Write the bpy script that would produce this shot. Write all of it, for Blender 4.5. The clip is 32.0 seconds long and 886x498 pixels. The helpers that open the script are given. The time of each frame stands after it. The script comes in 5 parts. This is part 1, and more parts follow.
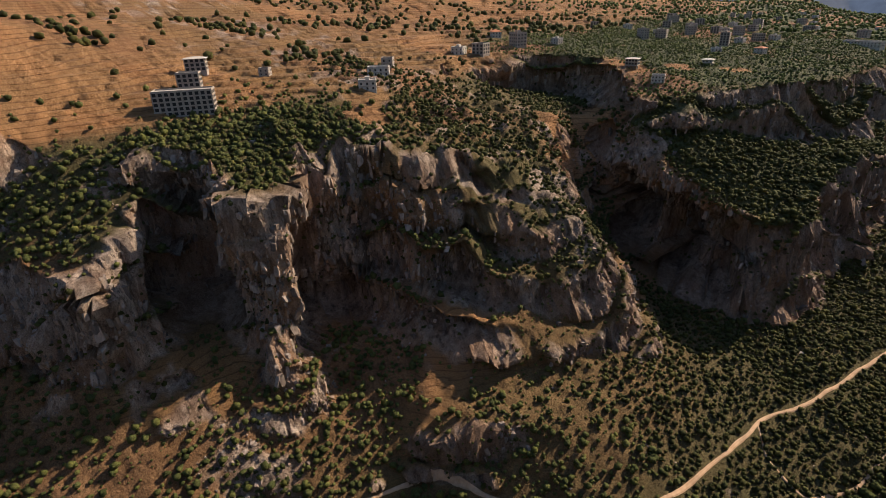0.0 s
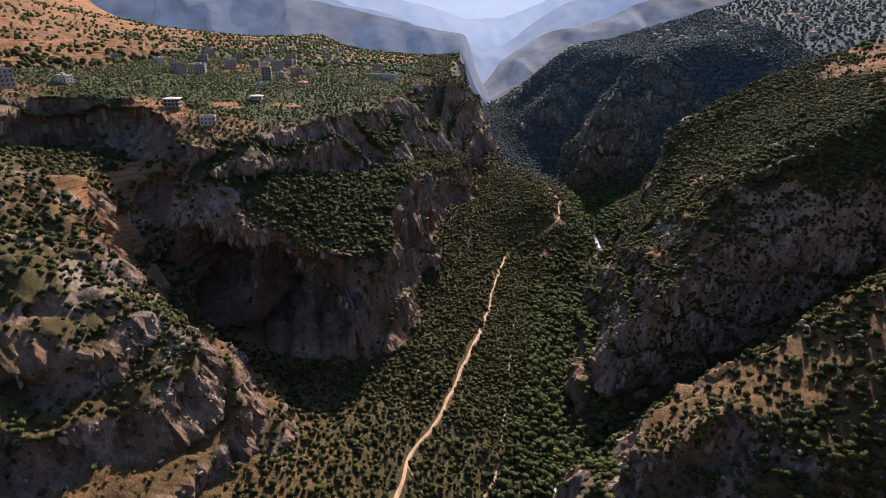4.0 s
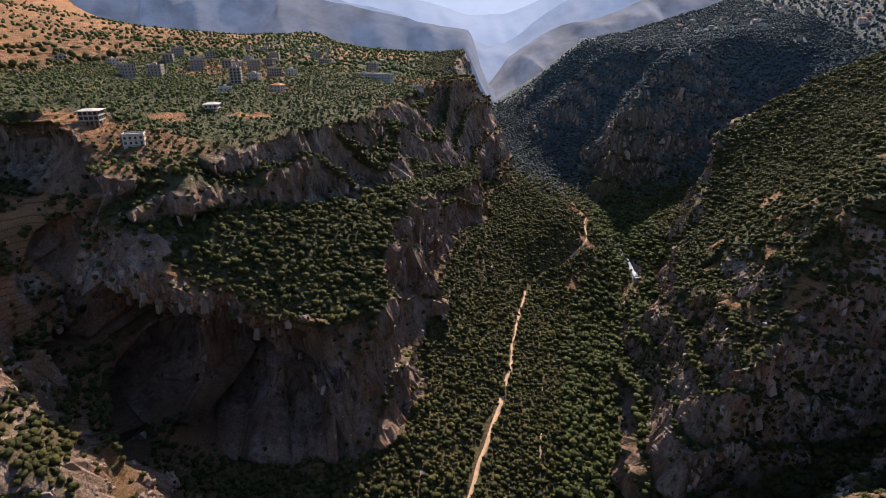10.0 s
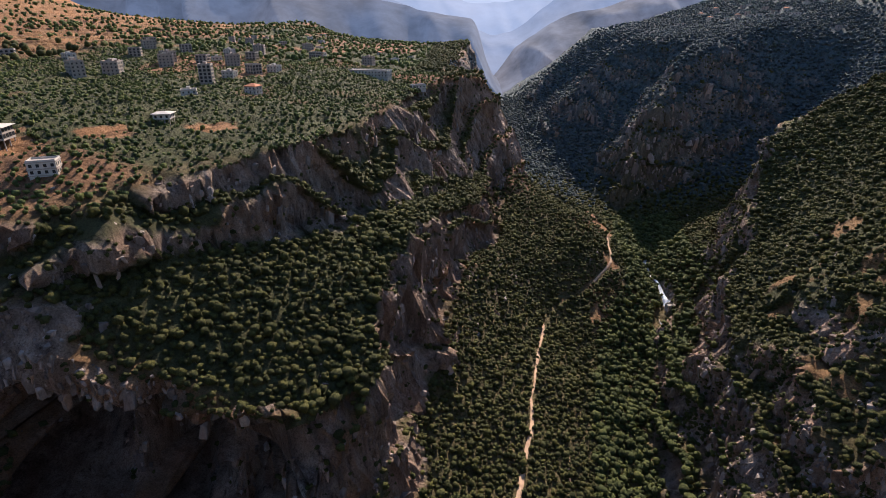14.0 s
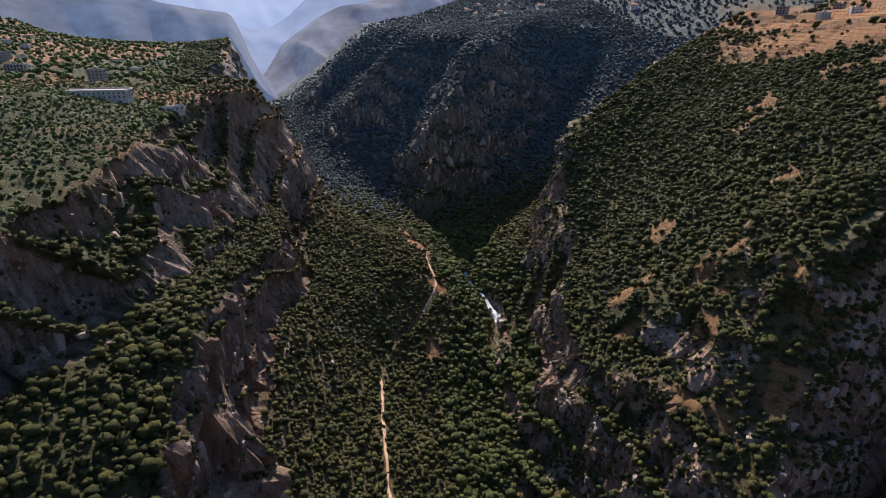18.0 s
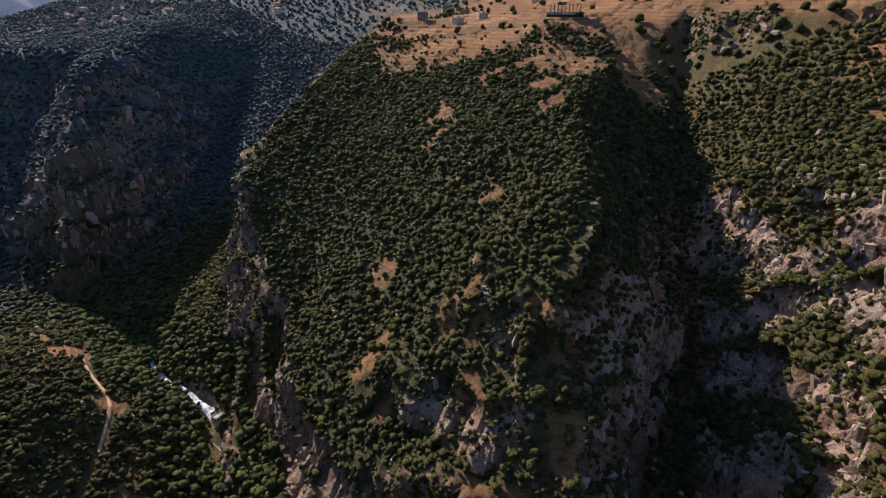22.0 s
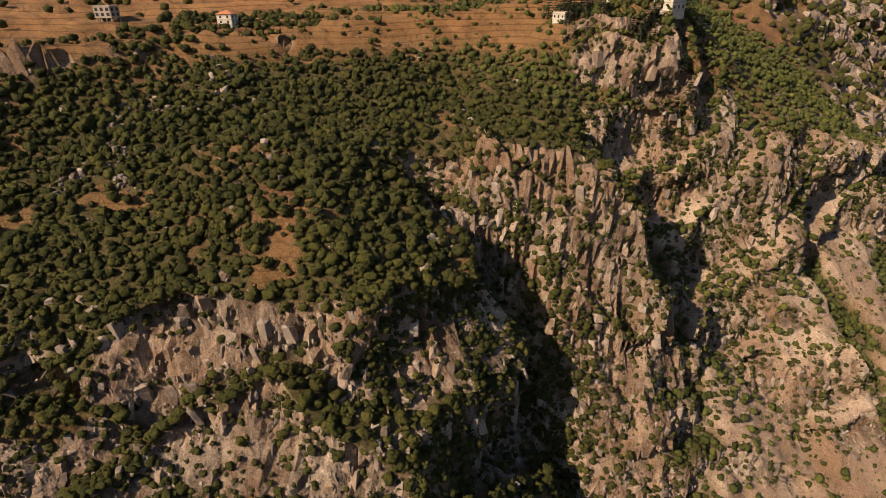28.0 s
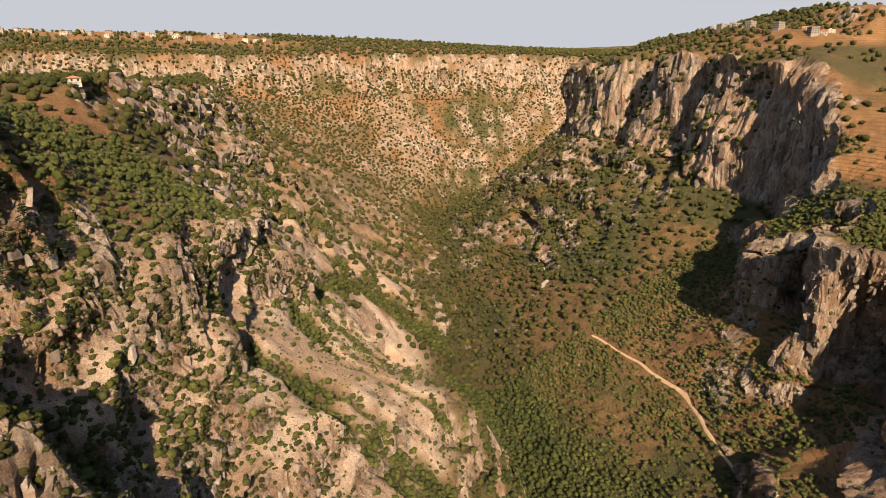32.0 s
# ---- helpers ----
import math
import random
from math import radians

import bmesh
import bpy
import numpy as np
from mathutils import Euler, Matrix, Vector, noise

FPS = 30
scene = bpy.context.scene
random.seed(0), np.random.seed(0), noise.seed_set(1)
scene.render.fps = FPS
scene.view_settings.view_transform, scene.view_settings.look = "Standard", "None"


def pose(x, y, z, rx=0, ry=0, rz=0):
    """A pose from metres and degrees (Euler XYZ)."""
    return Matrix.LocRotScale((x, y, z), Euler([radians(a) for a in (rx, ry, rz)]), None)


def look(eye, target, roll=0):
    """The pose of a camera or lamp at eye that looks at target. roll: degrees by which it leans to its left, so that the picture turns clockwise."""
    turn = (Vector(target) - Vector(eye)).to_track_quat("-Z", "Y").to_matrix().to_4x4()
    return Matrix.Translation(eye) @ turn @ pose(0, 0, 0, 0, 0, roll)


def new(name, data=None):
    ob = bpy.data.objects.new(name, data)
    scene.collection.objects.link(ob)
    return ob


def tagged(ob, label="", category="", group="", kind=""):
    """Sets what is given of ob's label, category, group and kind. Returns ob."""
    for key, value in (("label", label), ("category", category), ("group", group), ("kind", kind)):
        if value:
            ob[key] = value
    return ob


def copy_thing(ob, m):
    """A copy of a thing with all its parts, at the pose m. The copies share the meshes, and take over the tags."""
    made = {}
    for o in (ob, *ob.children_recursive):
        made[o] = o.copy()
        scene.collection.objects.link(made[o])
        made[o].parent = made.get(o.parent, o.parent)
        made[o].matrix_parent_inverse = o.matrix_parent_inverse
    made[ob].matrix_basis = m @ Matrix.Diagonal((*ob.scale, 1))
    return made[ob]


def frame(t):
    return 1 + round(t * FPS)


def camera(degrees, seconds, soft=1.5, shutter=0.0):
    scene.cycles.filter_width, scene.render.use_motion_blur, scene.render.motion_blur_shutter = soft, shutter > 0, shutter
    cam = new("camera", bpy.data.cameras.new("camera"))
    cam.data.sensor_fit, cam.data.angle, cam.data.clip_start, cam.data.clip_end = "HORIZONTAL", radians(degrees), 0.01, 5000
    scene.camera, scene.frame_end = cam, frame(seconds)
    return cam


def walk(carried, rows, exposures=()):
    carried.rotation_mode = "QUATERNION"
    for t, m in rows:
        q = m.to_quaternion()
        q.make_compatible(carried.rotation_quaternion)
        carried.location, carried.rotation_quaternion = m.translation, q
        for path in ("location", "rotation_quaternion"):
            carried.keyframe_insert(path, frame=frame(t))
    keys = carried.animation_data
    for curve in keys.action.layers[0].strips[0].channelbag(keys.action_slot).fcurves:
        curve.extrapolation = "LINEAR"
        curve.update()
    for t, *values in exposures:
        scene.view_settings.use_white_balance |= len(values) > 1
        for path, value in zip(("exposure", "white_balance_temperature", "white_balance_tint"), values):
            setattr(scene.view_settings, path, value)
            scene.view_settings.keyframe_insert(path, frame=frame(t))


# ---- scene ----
cam = camera(78.34, 32.0, soft=0.9)
# seconds, place, heading clockwise from +y, tilt, lean
PATH = [
    (0, -0.00, 0.00, 240.00, -45.31, -24.55, -1.92),
    (0.5, -4.11, 5.29, 239.85, -36.25, -24.45, -1.24),
    (1, -8.04, 10.78, 239.70, -27.13, -24.27, -0.64),
    (1.5, -11.47, 16.61, 239.53, -19.36, -23.92, -0.17),
    (2, -14.21, 22.96, 239.32, -13.76, -23.48, 0.16),
    (2.5, -16.29, 29.86, 239.12, -7.64, -23.06, 0.41),
    (3, -17.85, 37.17, 239.02, -4.15, -22.68, 0.57),
    (3.5, -19.10, 44.71, 239.00, -2.30, -22.35, 0.65),
    (5.5, -21.48, 73.98, 236.59, 0.13, -20.75, 0.79),
    (6, -21.69, 81.03, 235.88, -0.00, -20.35, 0.63),
    (6.5, -21.85, 88.16, 235.22, -0.16, -19.99, 0.51),
    (7, -21.93, 95.39, 234.69, -0.43, -19.71, 0.42),
    (7.5, -21.97, 102.67, 234.29, -0.69, -19.45, 0.34),
    (8, -22.09, 109.92, 233.90, -0.95, -19.20, 0.26),
    (8.5, -22.38, 117.13, 233.47, -1.18, -19.30, 0.13),
    (9, -22.83, 124.46, 232.99, -1.35, -20.37, -0.00),
    (9.5, -23.43, 132.05, 232.52, -1.50, -21.50, -0.12),
    (10, -24.14, 139.84, 232.12, -1.63, -22.11, -0.21),
    (10.5, -24.91, 147.68, 231.82, -1.76, -22.37, -0.28),
    (11, -25.69, 155.41, 231.71, -1.86, -22.77, -0.33),
    (11.5, -26.40, 163.10, 231.77, -1.98, -23.06, -0.35),
    (12, -26.88, 170.85, 231.91, -2.01, -23.03, -0.35),
    (12.5, -27.07, 178.71, 232.03, -2.10, -23.03, -0.35),
    (13, -27.11, 186.62, 232.13, -2.28, -23.04, -0.34),
    (13.5, -27.15, 194.47, 232.26, -2.42, -23.05, -0.33),
    (15.5, -34.73, 226.30, 236.10, 4.94, -23.72, 0.30),
    (16, -34.20, 234.37, 236.91, 7.79, -23.80, 0.12),
    (16.5, -33.49, 242.52, 237.56, 10.72, -23.92, -0.03),
    (17, -32.61, 250.69, 238.00, 14.27, -24.00, -0.11),
    (17.5, -31.50, 258.65, 238.30, 17.82, -23.99, -0.11),
    (18, -29.92, 266.41, 238.67, 21.13, -23.98, -0.04),
    (18.5, -27.58, 274.14, 239.19, 24.78, -24.01, 0.03),
    (19, -24.48, 281.88, 239.81, 28.95, -24.06, 0.05),
    (19.5, -20.70, 289.46, 240.43, 33.50, -24.08, -0.02),
    (20, -16.39, 296.71, 241.03, 37.40, -24.15, -0.10),
    (20.5, -11.73, 303.51, 241.64, 41.57, -24.20, -0.15),
    (21, -6.75, 309.85, 242.29, 45.86, -24.18, -0.16),
    (21.5, -1.34, 315.76, 242.82, 50.47, -24.12, -0.14),
    (22, 4.53, 321.20, 243.15, 55.07, -23.99, -0.11),
    (22.5, 10.86, 326.18, 243.30, 60.16, -23.83, -0.08),
    (23, 17.65, 330.72, 243.34, 64.61, -23.57, -0.04),
    (23.5, 24.84, 334.69, 243.37, 69.24, -23.26, -0.03),
    (24, 32.39, 337.87, 243.50, 75.24, -22.93, -0.09),
    (24.5, 40.26, 340.18, 243.77, 82.94, -22.60, -0.23),
    (25, 48.32, 341.74, 244.18, 89.99, -22.22, -0.42),
    (25.5, 56.48, 342.86, 244.77, 97.65, -21.97, -0.60),
    (27.5, 93.88, 342.70, 266.16, 132.54, -26.22, -0.75),
    (28, 99.86, 337.52, 266.88, 140.68, -25.96, -0.48),
    (28.5, 105.42, 331.70, 267.31, 149.28, -25.61, -0.18),
    (29, 110.18, 325.19, 267.39, 158.02, -24.93, 0.11),
    (29.5, 113.66, 318.45, 267.29, 166.23, -24.20, 0.28),
    (30, 115.72, 311.68, 267.26, 174.51, -23.44, 0.28),
    (30.5, 116.57, 304.74, 267.34, 184.29, -21.80, 0.10),
    (31, 116.43, 297.68, 267.30, 192.15, -20.01, -0.15),
    (31.5, 115.47, 290.66, 267.02, 198.52, -19.34, -0.40),
    (32, 114.06, 283.65, 266.65, 202.94, -18.65, -0.63),
]


# the plan below is drawn in units of 1.35 m
UNIT = 1.35


def aimed(x, y, z, heading, tilt, lean):
    x, y, z = x * UNIT, y * UNIT, z * UNIT
    h, p = radians(heading), radians(tilt)
    way = Vector((math.sin(h) * math.cos(p), math.cos(h) * math.cos(p), math.sin(p)))
    return look((x, y, z), Vector((x, y, z)) + way, lean)


# the clip's own changes of exposure and white balance
TINTS = [(0, 0.82, 5750, 12), (1.5, 0.97, 5500, 16), (3, 1.10, 5300, 18), (6, 1.13, 5450, 18), (13, 1.13, 5350, 18), (19, 1.06, 5150, 18), (23, 0.88, 5350, 19), (28, 0.68, 6300, 13), (30, 0.84, 6200, 10), (32, 1.02, 6300, 10)]
walk(cam, [(row[0], aimed(*row[1:])) for row in PATH], TINTS)

# ---- sky and sun ----
SUN_AZIMUTH, SUN_HEIGHT = 14.0, 36.0
world = bpy.data.worlds.new("sky")
scene.world = world
world.use_nodes = True
wn = world.node_tree.nodes
sky = wn.new("ShaderNodeTexSky")
sky.sky_type, sky.sun_disc = "NISHITA", False
sky.sun_elevation, sky.sun_rotation = radians(SUN_HEIGHT), radians(SUN_AZIMUTH)
sky.air_density, sky.dust_density, sky.ozone_density = 1.0, 0.9, 2.2
wn["Background"].inputs["Strength"].default_value = 0.074
veil = wn.new("ShaderNodeMix")
veil.data_type, veil.blend_type = "RGBA", "DARKEN"
veil.inputs[0].default_value = 1.0
veil.inputs[7].default_value = (4.0, 4.0, 4.25, 1)
world.node_tree.links.new(sky.outputs[0], veil.inputs[6])
world.node_tree.links.new(veil.outputs[2], wn["Background"].inputs["Color"])
lamp = bpy.data.lights.new("sun", "SUN")
lamp.energy, lamp.angle, lamp.color = 4.6, radians(0.6), (1.0, 0.80, 0.57)
sun = new("sun", lamp)
a, h = radians(SUN_AZIMUTH), radians(SUN_HEIGHT)
sun.matrix_world = look((math.sin(a) * math.cos(h) * 900, math.cos(a) * math.cos(h) * 900, 300 + math.sin(h) * 900), (0, 0, 300))


# ---- materials ----
def material(name, rough=0.9):
    m = bpy.data.materials.new(name)
    m.use_nodes = True
    nt = m.node_tree
    bsdf = nt.nodes["Principled BSDF"]
    bsdf.inputs["Roughness"].default_value = rough
    bsdf.inputs["Specular IOR Level"].default_value = 0.2
    return m, nt, bsdf


def texture(nt, kind, scale, detail=4.0, rough=0.6, stretch=(1, 1, 1), source="Position"):
    geo = nt.nodes.new("ShaderNodeNewGeometry") if source == "Position" else nt.nodes.new("ShaderNodeTexCoord")
    mapping = nt.nodes.new("ShaderNodeMapping")
    mapping.inputs["Scale"].default_value = stretch
    nt.links.new(geo.outputs[source], mapping.inputs["Vector"])
    tex = nt.nodes.new("ShaderNodeTexNoise" if kind == "noise" else "ShaderNodeTexVoronoi")
    tex.inputs["Scale"].default_value = scale / UNIT
    if kind == "noise":
        tex.inputs["Detail"].default_value, tex.inputs["Roughness"].default_value = detail, rough
    nt.links.new(mapping.outputs[0], tex.inputs["Vector"])
    return tex.outputs[0]


def ramp(nt, value, stops):
    r = nt.nodes.new("ShaderNodeValToRGB")
    while len(r.color_ramp.elements) < len(stops):
        r.color_ramp.elements.new(0.5)
    for e, (p, c) in zip(r.color_ramp.elements, stops):
        e.position, e.color = p, (*c, 1)
    nt.links.new(value, r.inputs[0])
    return r.outputs[0]


def mixed(nt, factor, one, two, kind="MIX"):
    m = nt.nodes.new("ShaderNodeMix")
    m.data_type, m.blend_type = "RGBA", kind
    for value, slot in ((factor, m.inputs[0]), (one, m.inputs[6]), (two, m.inputs[7])):
        if isinstance(value, (int, float)):
            slot.default_value = value
        elif isinstance(value, tuple):
            slot.default_value = (*value, 1)
        else:
            nt.links.new(value, slot)
    return m.outputs[2]


def attribute(nt, name):
    n = nt.nodes.new("ShaderNodeAttribute")
    n.attribute_name = name
    return n.outputs["Fac"]


def bumped(nt, bsdf, height, strength, distance):
    b = nt.nodes.new("ShaderNodeBump")
    b.inputs["Strength"].default_value, b.inputs["Distance"].default_value = strength, distance
    nt.links.new(height, b.inputs["Height"])
    nt.links.new(b.outputs[0], bsdf.inputs["Normal"])


def ground_material():
    m, nt, bsdf = material("rock_and_soil", 0.95)
    stone = ramp(nt, texture(nt, "noise", 0.09, 6, 0.65, (1, 1, 0.35)), [(0.25, (0.13, 0.093, 0.070)), (0.42, (0.25, 0.184, 0.137)), (0.6, (0.56, 0.445, 0.345)), (0.78, (0.37, 0.240, 0.150))])
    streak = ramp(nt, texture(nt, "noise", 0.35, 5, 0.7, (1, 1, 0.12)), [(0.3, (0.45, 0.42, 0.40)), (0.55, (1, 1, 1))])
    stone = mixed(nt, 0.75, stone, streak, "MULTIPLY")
    # ochre-brown staining, darkened further to paint in the cliffs' shade
    shade_stain = nt.nodes.new("ShaderNodeMath")
    shade_stain.operation = "MULTIPLY"
    nt.links.new(ramp(nt, texture(nt, "noise", 0.05, 5, 0.65, (1, 1, 0.3)), [(0.30, (0.25, 0.25, 0.25)), (0.52, (1, 1, 1))]), shade_stain.inputs[0])
    nt.links.new(attribute(nt, "shade_stain"), shade_stain.inputs[1])
    stone = mixed(nt, shade_stain.outputs[0], stone, mixed(nt, 0.45, (0.125, 0.080, 0.052), stone))
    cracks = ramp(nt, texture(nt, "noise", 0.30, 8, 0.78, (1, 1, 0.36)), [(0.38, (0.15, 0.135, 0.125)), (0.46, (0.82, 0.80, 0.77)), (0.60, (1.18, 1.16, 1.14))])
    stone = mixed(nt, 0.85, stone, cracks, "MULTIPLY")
    ochre = ramp(nt, texture(nt, "noise", 0.025, 3, 0.5), [(0.40, (0, 0, 0)), (0.62, (1, 1, 1))])
    stone = mixed(nt, ochre, stone, mixed(nt, 0.5, stone, (0.36, 0.20, 0.105)))
    soil = ramp(nt, texture(nt, "noise", 0.06, 7, 0.7), [(0.25, (0.14, 0.078, 0.038)), (0.5, (0.28, 0.148, 0.070)), (0.75, (0.40, 0.225, 0.112))])
    fine = ramp(nt, texture(nt, "noise", 0.9, 4, 0.7), [(0.3, (0.55, 0.55, 0.5)), (0.6, (1.08, 1.05, 1.0))])
    soil = mixed(nt, 0.8, soil, fine, "MULTIPLY")
    dry = ramp(nt, texture(nt, "noise", 0.02, 5, 0.6), [(0.3, (0.29, 0.138, 0.053)), (0.7, (0.43, 0.228, 0.092))])
    geo = nt.nodes.new("ShaderNodeNewGeometry")
    parts = nt.nodes.new("ShaderNodeSeparateXYZ")
    nt.links.new(geo.outputs["Position"], parts.inputs[0])
    wander, level, wrap = (nt.nodes.new("ShaderNodeMath") for _ in range(3))
    wander.operation, level.operation, wrap.operation = "MULTIPLY_ADD", "MULTIPLY_ADD", "FRACT"
    nt.links.new(texture(nt, "noise", 0.012, 3, 0.5), wander.inputs[0])
    wander.inputs[1].default_value, wander.inputs[2].default_value = 3.0, 0.0
    nt.links.new(parts.outputs["Z"], level.inputs[0])
    level.inputs[1].default_value = 0.42 / UNIT
    nt.links.new(wander.outputs[0], level.inputs[2])
    nt.links.new(level.outputs[0], wrap.inputs[0])
    walls = ramp(nt, wrap.outputs[0], [(0.0, (0.42, 0.40, 0.36)), (0.14, (0.55, 0.52, 0.46)), (0.22, (1, 1, 1)), (1.0, (1, 1, 1))])
    dry = mixed(nt, 0.85, dry, walls, "MULTIPLY")
    soil = mixed(nt, attribute(nt, "dry"), soil, dry)
    pale = ramp(nt, texture(nt, "noise", 0.15, 6, 0.7), [(0.3, (0.50, 0.340, 0.228)), (0.7, (0.72, 0.545, 0.405))])
    soil = mixed(nt, attribute(nt, "pale"), soil, pale)
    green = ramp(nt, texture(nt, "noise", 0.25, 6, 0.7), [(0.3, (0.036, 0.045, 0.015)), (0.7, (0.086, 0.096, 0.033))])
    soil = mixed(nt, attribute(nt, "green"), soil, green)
    # air haze painted into the northern ground as a blue-grey base colour
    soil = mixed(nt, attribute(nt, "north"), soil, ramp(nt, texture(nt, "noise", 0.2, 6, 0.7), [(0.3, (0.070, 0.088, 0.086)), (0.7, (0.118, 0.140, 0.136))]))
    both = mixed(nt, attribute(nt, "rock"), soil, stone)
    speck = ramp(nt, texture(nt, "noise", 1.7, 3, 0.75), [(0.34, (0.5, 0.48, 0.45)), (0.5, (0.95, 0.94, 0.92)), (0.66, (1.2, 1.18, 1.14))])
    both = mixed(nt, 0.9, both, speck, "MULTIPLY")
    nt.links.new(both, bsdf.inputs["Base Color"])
    bumped(nt, bsdf, texture(nt, "noise", 0.34, 10, 0.78, (1, 1, 0.6)), 1.0, 3.6)
    return m


def stone_material():
    m, nt, bsdf = material("limestone", 0.92)
    geo = nt.nodes.new("ShaderNodeNewGeometry")
    each = ramp(nt, geo.outputs["Random Per Island"], [(0.0, (0.14, 0.104, 0.08)), (0.35, (0.23, 0.176, 0.136)), (0.7, (0.37, 0.298, 0.236)), (1.0, (0.29, 0.195, 0.128))])
    grain = ramp(nt, texture(nt, "noise", 0.8, 6, 0.75, (1, 1, 0.5)), [(0.3, (0.5, 0.47, 0.44)), (0.6, (1.1, 1.1, 1.1))])
    nt.links.new(mixed(nt, 0.85, each, grain, "MULTIPLY"), bsdf.inputs["Base Color"])
    bumped(nt, bsdf, texture(nt, "noise", 1.3, 7, 0.75), 0.7, 0.8)
    return m


def leaf_material(name, dark, light):
    m, nt, bsdf = material(name, 0.85)
    bsdf.inputs["Specular IOR Level"].default_value = 0.15
    geo = nt.nodes.new("ShaderNodeNewGeometry")
    tone = ramp(nt, texture(nt, "noise", 0.12, 3, 0.6), [(0.3, dark), (0.7, light)])
    each = ramp(nt, geo.outputs["Random Per Island"], [(0.0, (0.70, 0.73, 0.76)), (0.6, (1.0, 1.0, 1.0)), (1.0, (1.30, 1.22, 1.0))])
    sprigs = ramp(nt, texture(nt, "noise", 2.6, 3, 0.7), [(0.32, (0.55, 0.57, 0.56)), (0.5, (0.95, 0.95, 0.95)), (0.68, (1.35, 1.32, 1.2))])
    colour = mixed(nt, 1.0, mixed(nt, 1.0, tone, each, "MULTIPLY"), sprigs, "MULTIPLY")
    nt.links.new(colour, bsdf.inputs["Base Color"])
    bumped(nt, bsdf, texture(nt, "noise", 1.9, 4, 0.75), 1.0, 1.6)
    thin, both = nt.nodes.new("ShaderNodeBsdfTranslucent"), nt.nodes.new("ShaderNodeMixShader")
    nt.links.new(colour, thin.inputs["Color"])
    both.inputs[0].default_value = 0.18
    nt.links.new(bsdf.outputs[0], both.inputs[1])
    nt.links.new(thin.outputs[0], both.inputs[2])
    nt.links.new(both.outputs[0], nt.nodes["Material Output"].inputs["Surface"])
    return m


def plain_material(name, low, high, scale=1.5, rough=0.85, metal=0.0):
    m, nt, bsdf = material(name, rough)
    nt.links.new(ramp(nt, texture(nt, "noise", scale, 5, 0.65), [(0.3, low), (0.7, high)]), bsdf.inputs["Base Color"])
    bsdf.inputs["Metallic"].default_value = metal
    return m


GROUND = ground_material()
STONE = stone_material()
LEAF = leaf_material("oak_foliage", (0.060, 0.063, 0.017), (0.118, 0.114, 0.032))
# oak foliage lightened and blued: distance haze put into its colour
LEAF_HAZED = leaf_material("hazed_foliage", (0.080, 0.102, 0.100), (0.132, 0.158, 0.152))
LEAF_SCRUB = leaf_material("slope_foliage", (0.086, 0.098, 0.026), (0.172, 0.176, 0.050))
LEAF_CEDAR = leaf_material("cedar_foliage", (0.030, 0.042, 0.024), (0.062, 0.076, 0.040))
LEAF_RIVER = leaf_material("river_foliage", (0.064, 0.078, 0.021), (0.122, 0.132, 0.038))
LEAF_ORCHARD = leaf_material("orchard_foliage", (0.085, 0.112, 0.030), (0.175, 0.192, 0.055))
BARK = plain_material("bark", (0.07, 0.05, 0.035), (0.16, 0.12, 0.09), 3.0)
TRACK = plain_material("dirt_track", (0.38, 0.23, 0.125), (0.55, 0.37, 0.22), 0.4, 0.95)
CONCRETE = plain_material("raw_concrete", (0.27, 0.222, 0.175), (0.40, 0.338, 0.272), 0.6)
PLASTER = plain_material("pale_plaster", (0.40, 0.35, 0.28), (0.60, 0.54, 0.45), 0.5)
ROOF_TILE = plain_material("red_tile", (0.36, 0.13, 0.06), (0.52, 0.22, 0.10), 1.2)
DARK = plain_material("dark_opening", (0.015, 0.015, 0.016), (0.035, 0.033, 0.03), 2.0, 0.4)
WATER = plain_material("white_water", (0.45, 0.47, 0.48), (0.80, 0.82, 0.82), 0.8, 0.25)


# ---- the land: its plan as lines of x, y, height ----
RIVER = [(-2900, -1150, -30), (-1600, -900, -28), (-1000, -860, -25), (-650, -870, -22), (-420, -830, -18), (-290, -700, -15), (-182, -444, -10), (-105, -158, -5), (-74, -59, -2), (-47, 37, 0), (0, 160, 2), (43, 290, 5), (60, 352, 9), (74, 435, 14), (95, 509, 19), (118, 549, 28), (132, 575, 31), (132, 592, 33), (130, 618, 36), (150, 700, 40), (118, 800, 48), (78, 900, 60), (46, 1000, 70), (40, 1200, 86), (10, 1500, 60)]
ROAD = [(-260, -330, 30), (-190, -150, 46), (-167, -53, 46), (-170, 21, 45), (-168, 50, 43), (-137, 122, 41), (-92, 142, 40), (-60, 172, 39), (-53, 190, 38), (-42, 247, 38), (-41, 266, 39), (-25, 298, 40), (-8, 361, 43), (3, 391, 43), (15, 458, 45), (28, 515, 45), (41, 540, 46), (72, 565, 52), (88, 584, 60), (97, 634, 65), (88, 672, 72)]
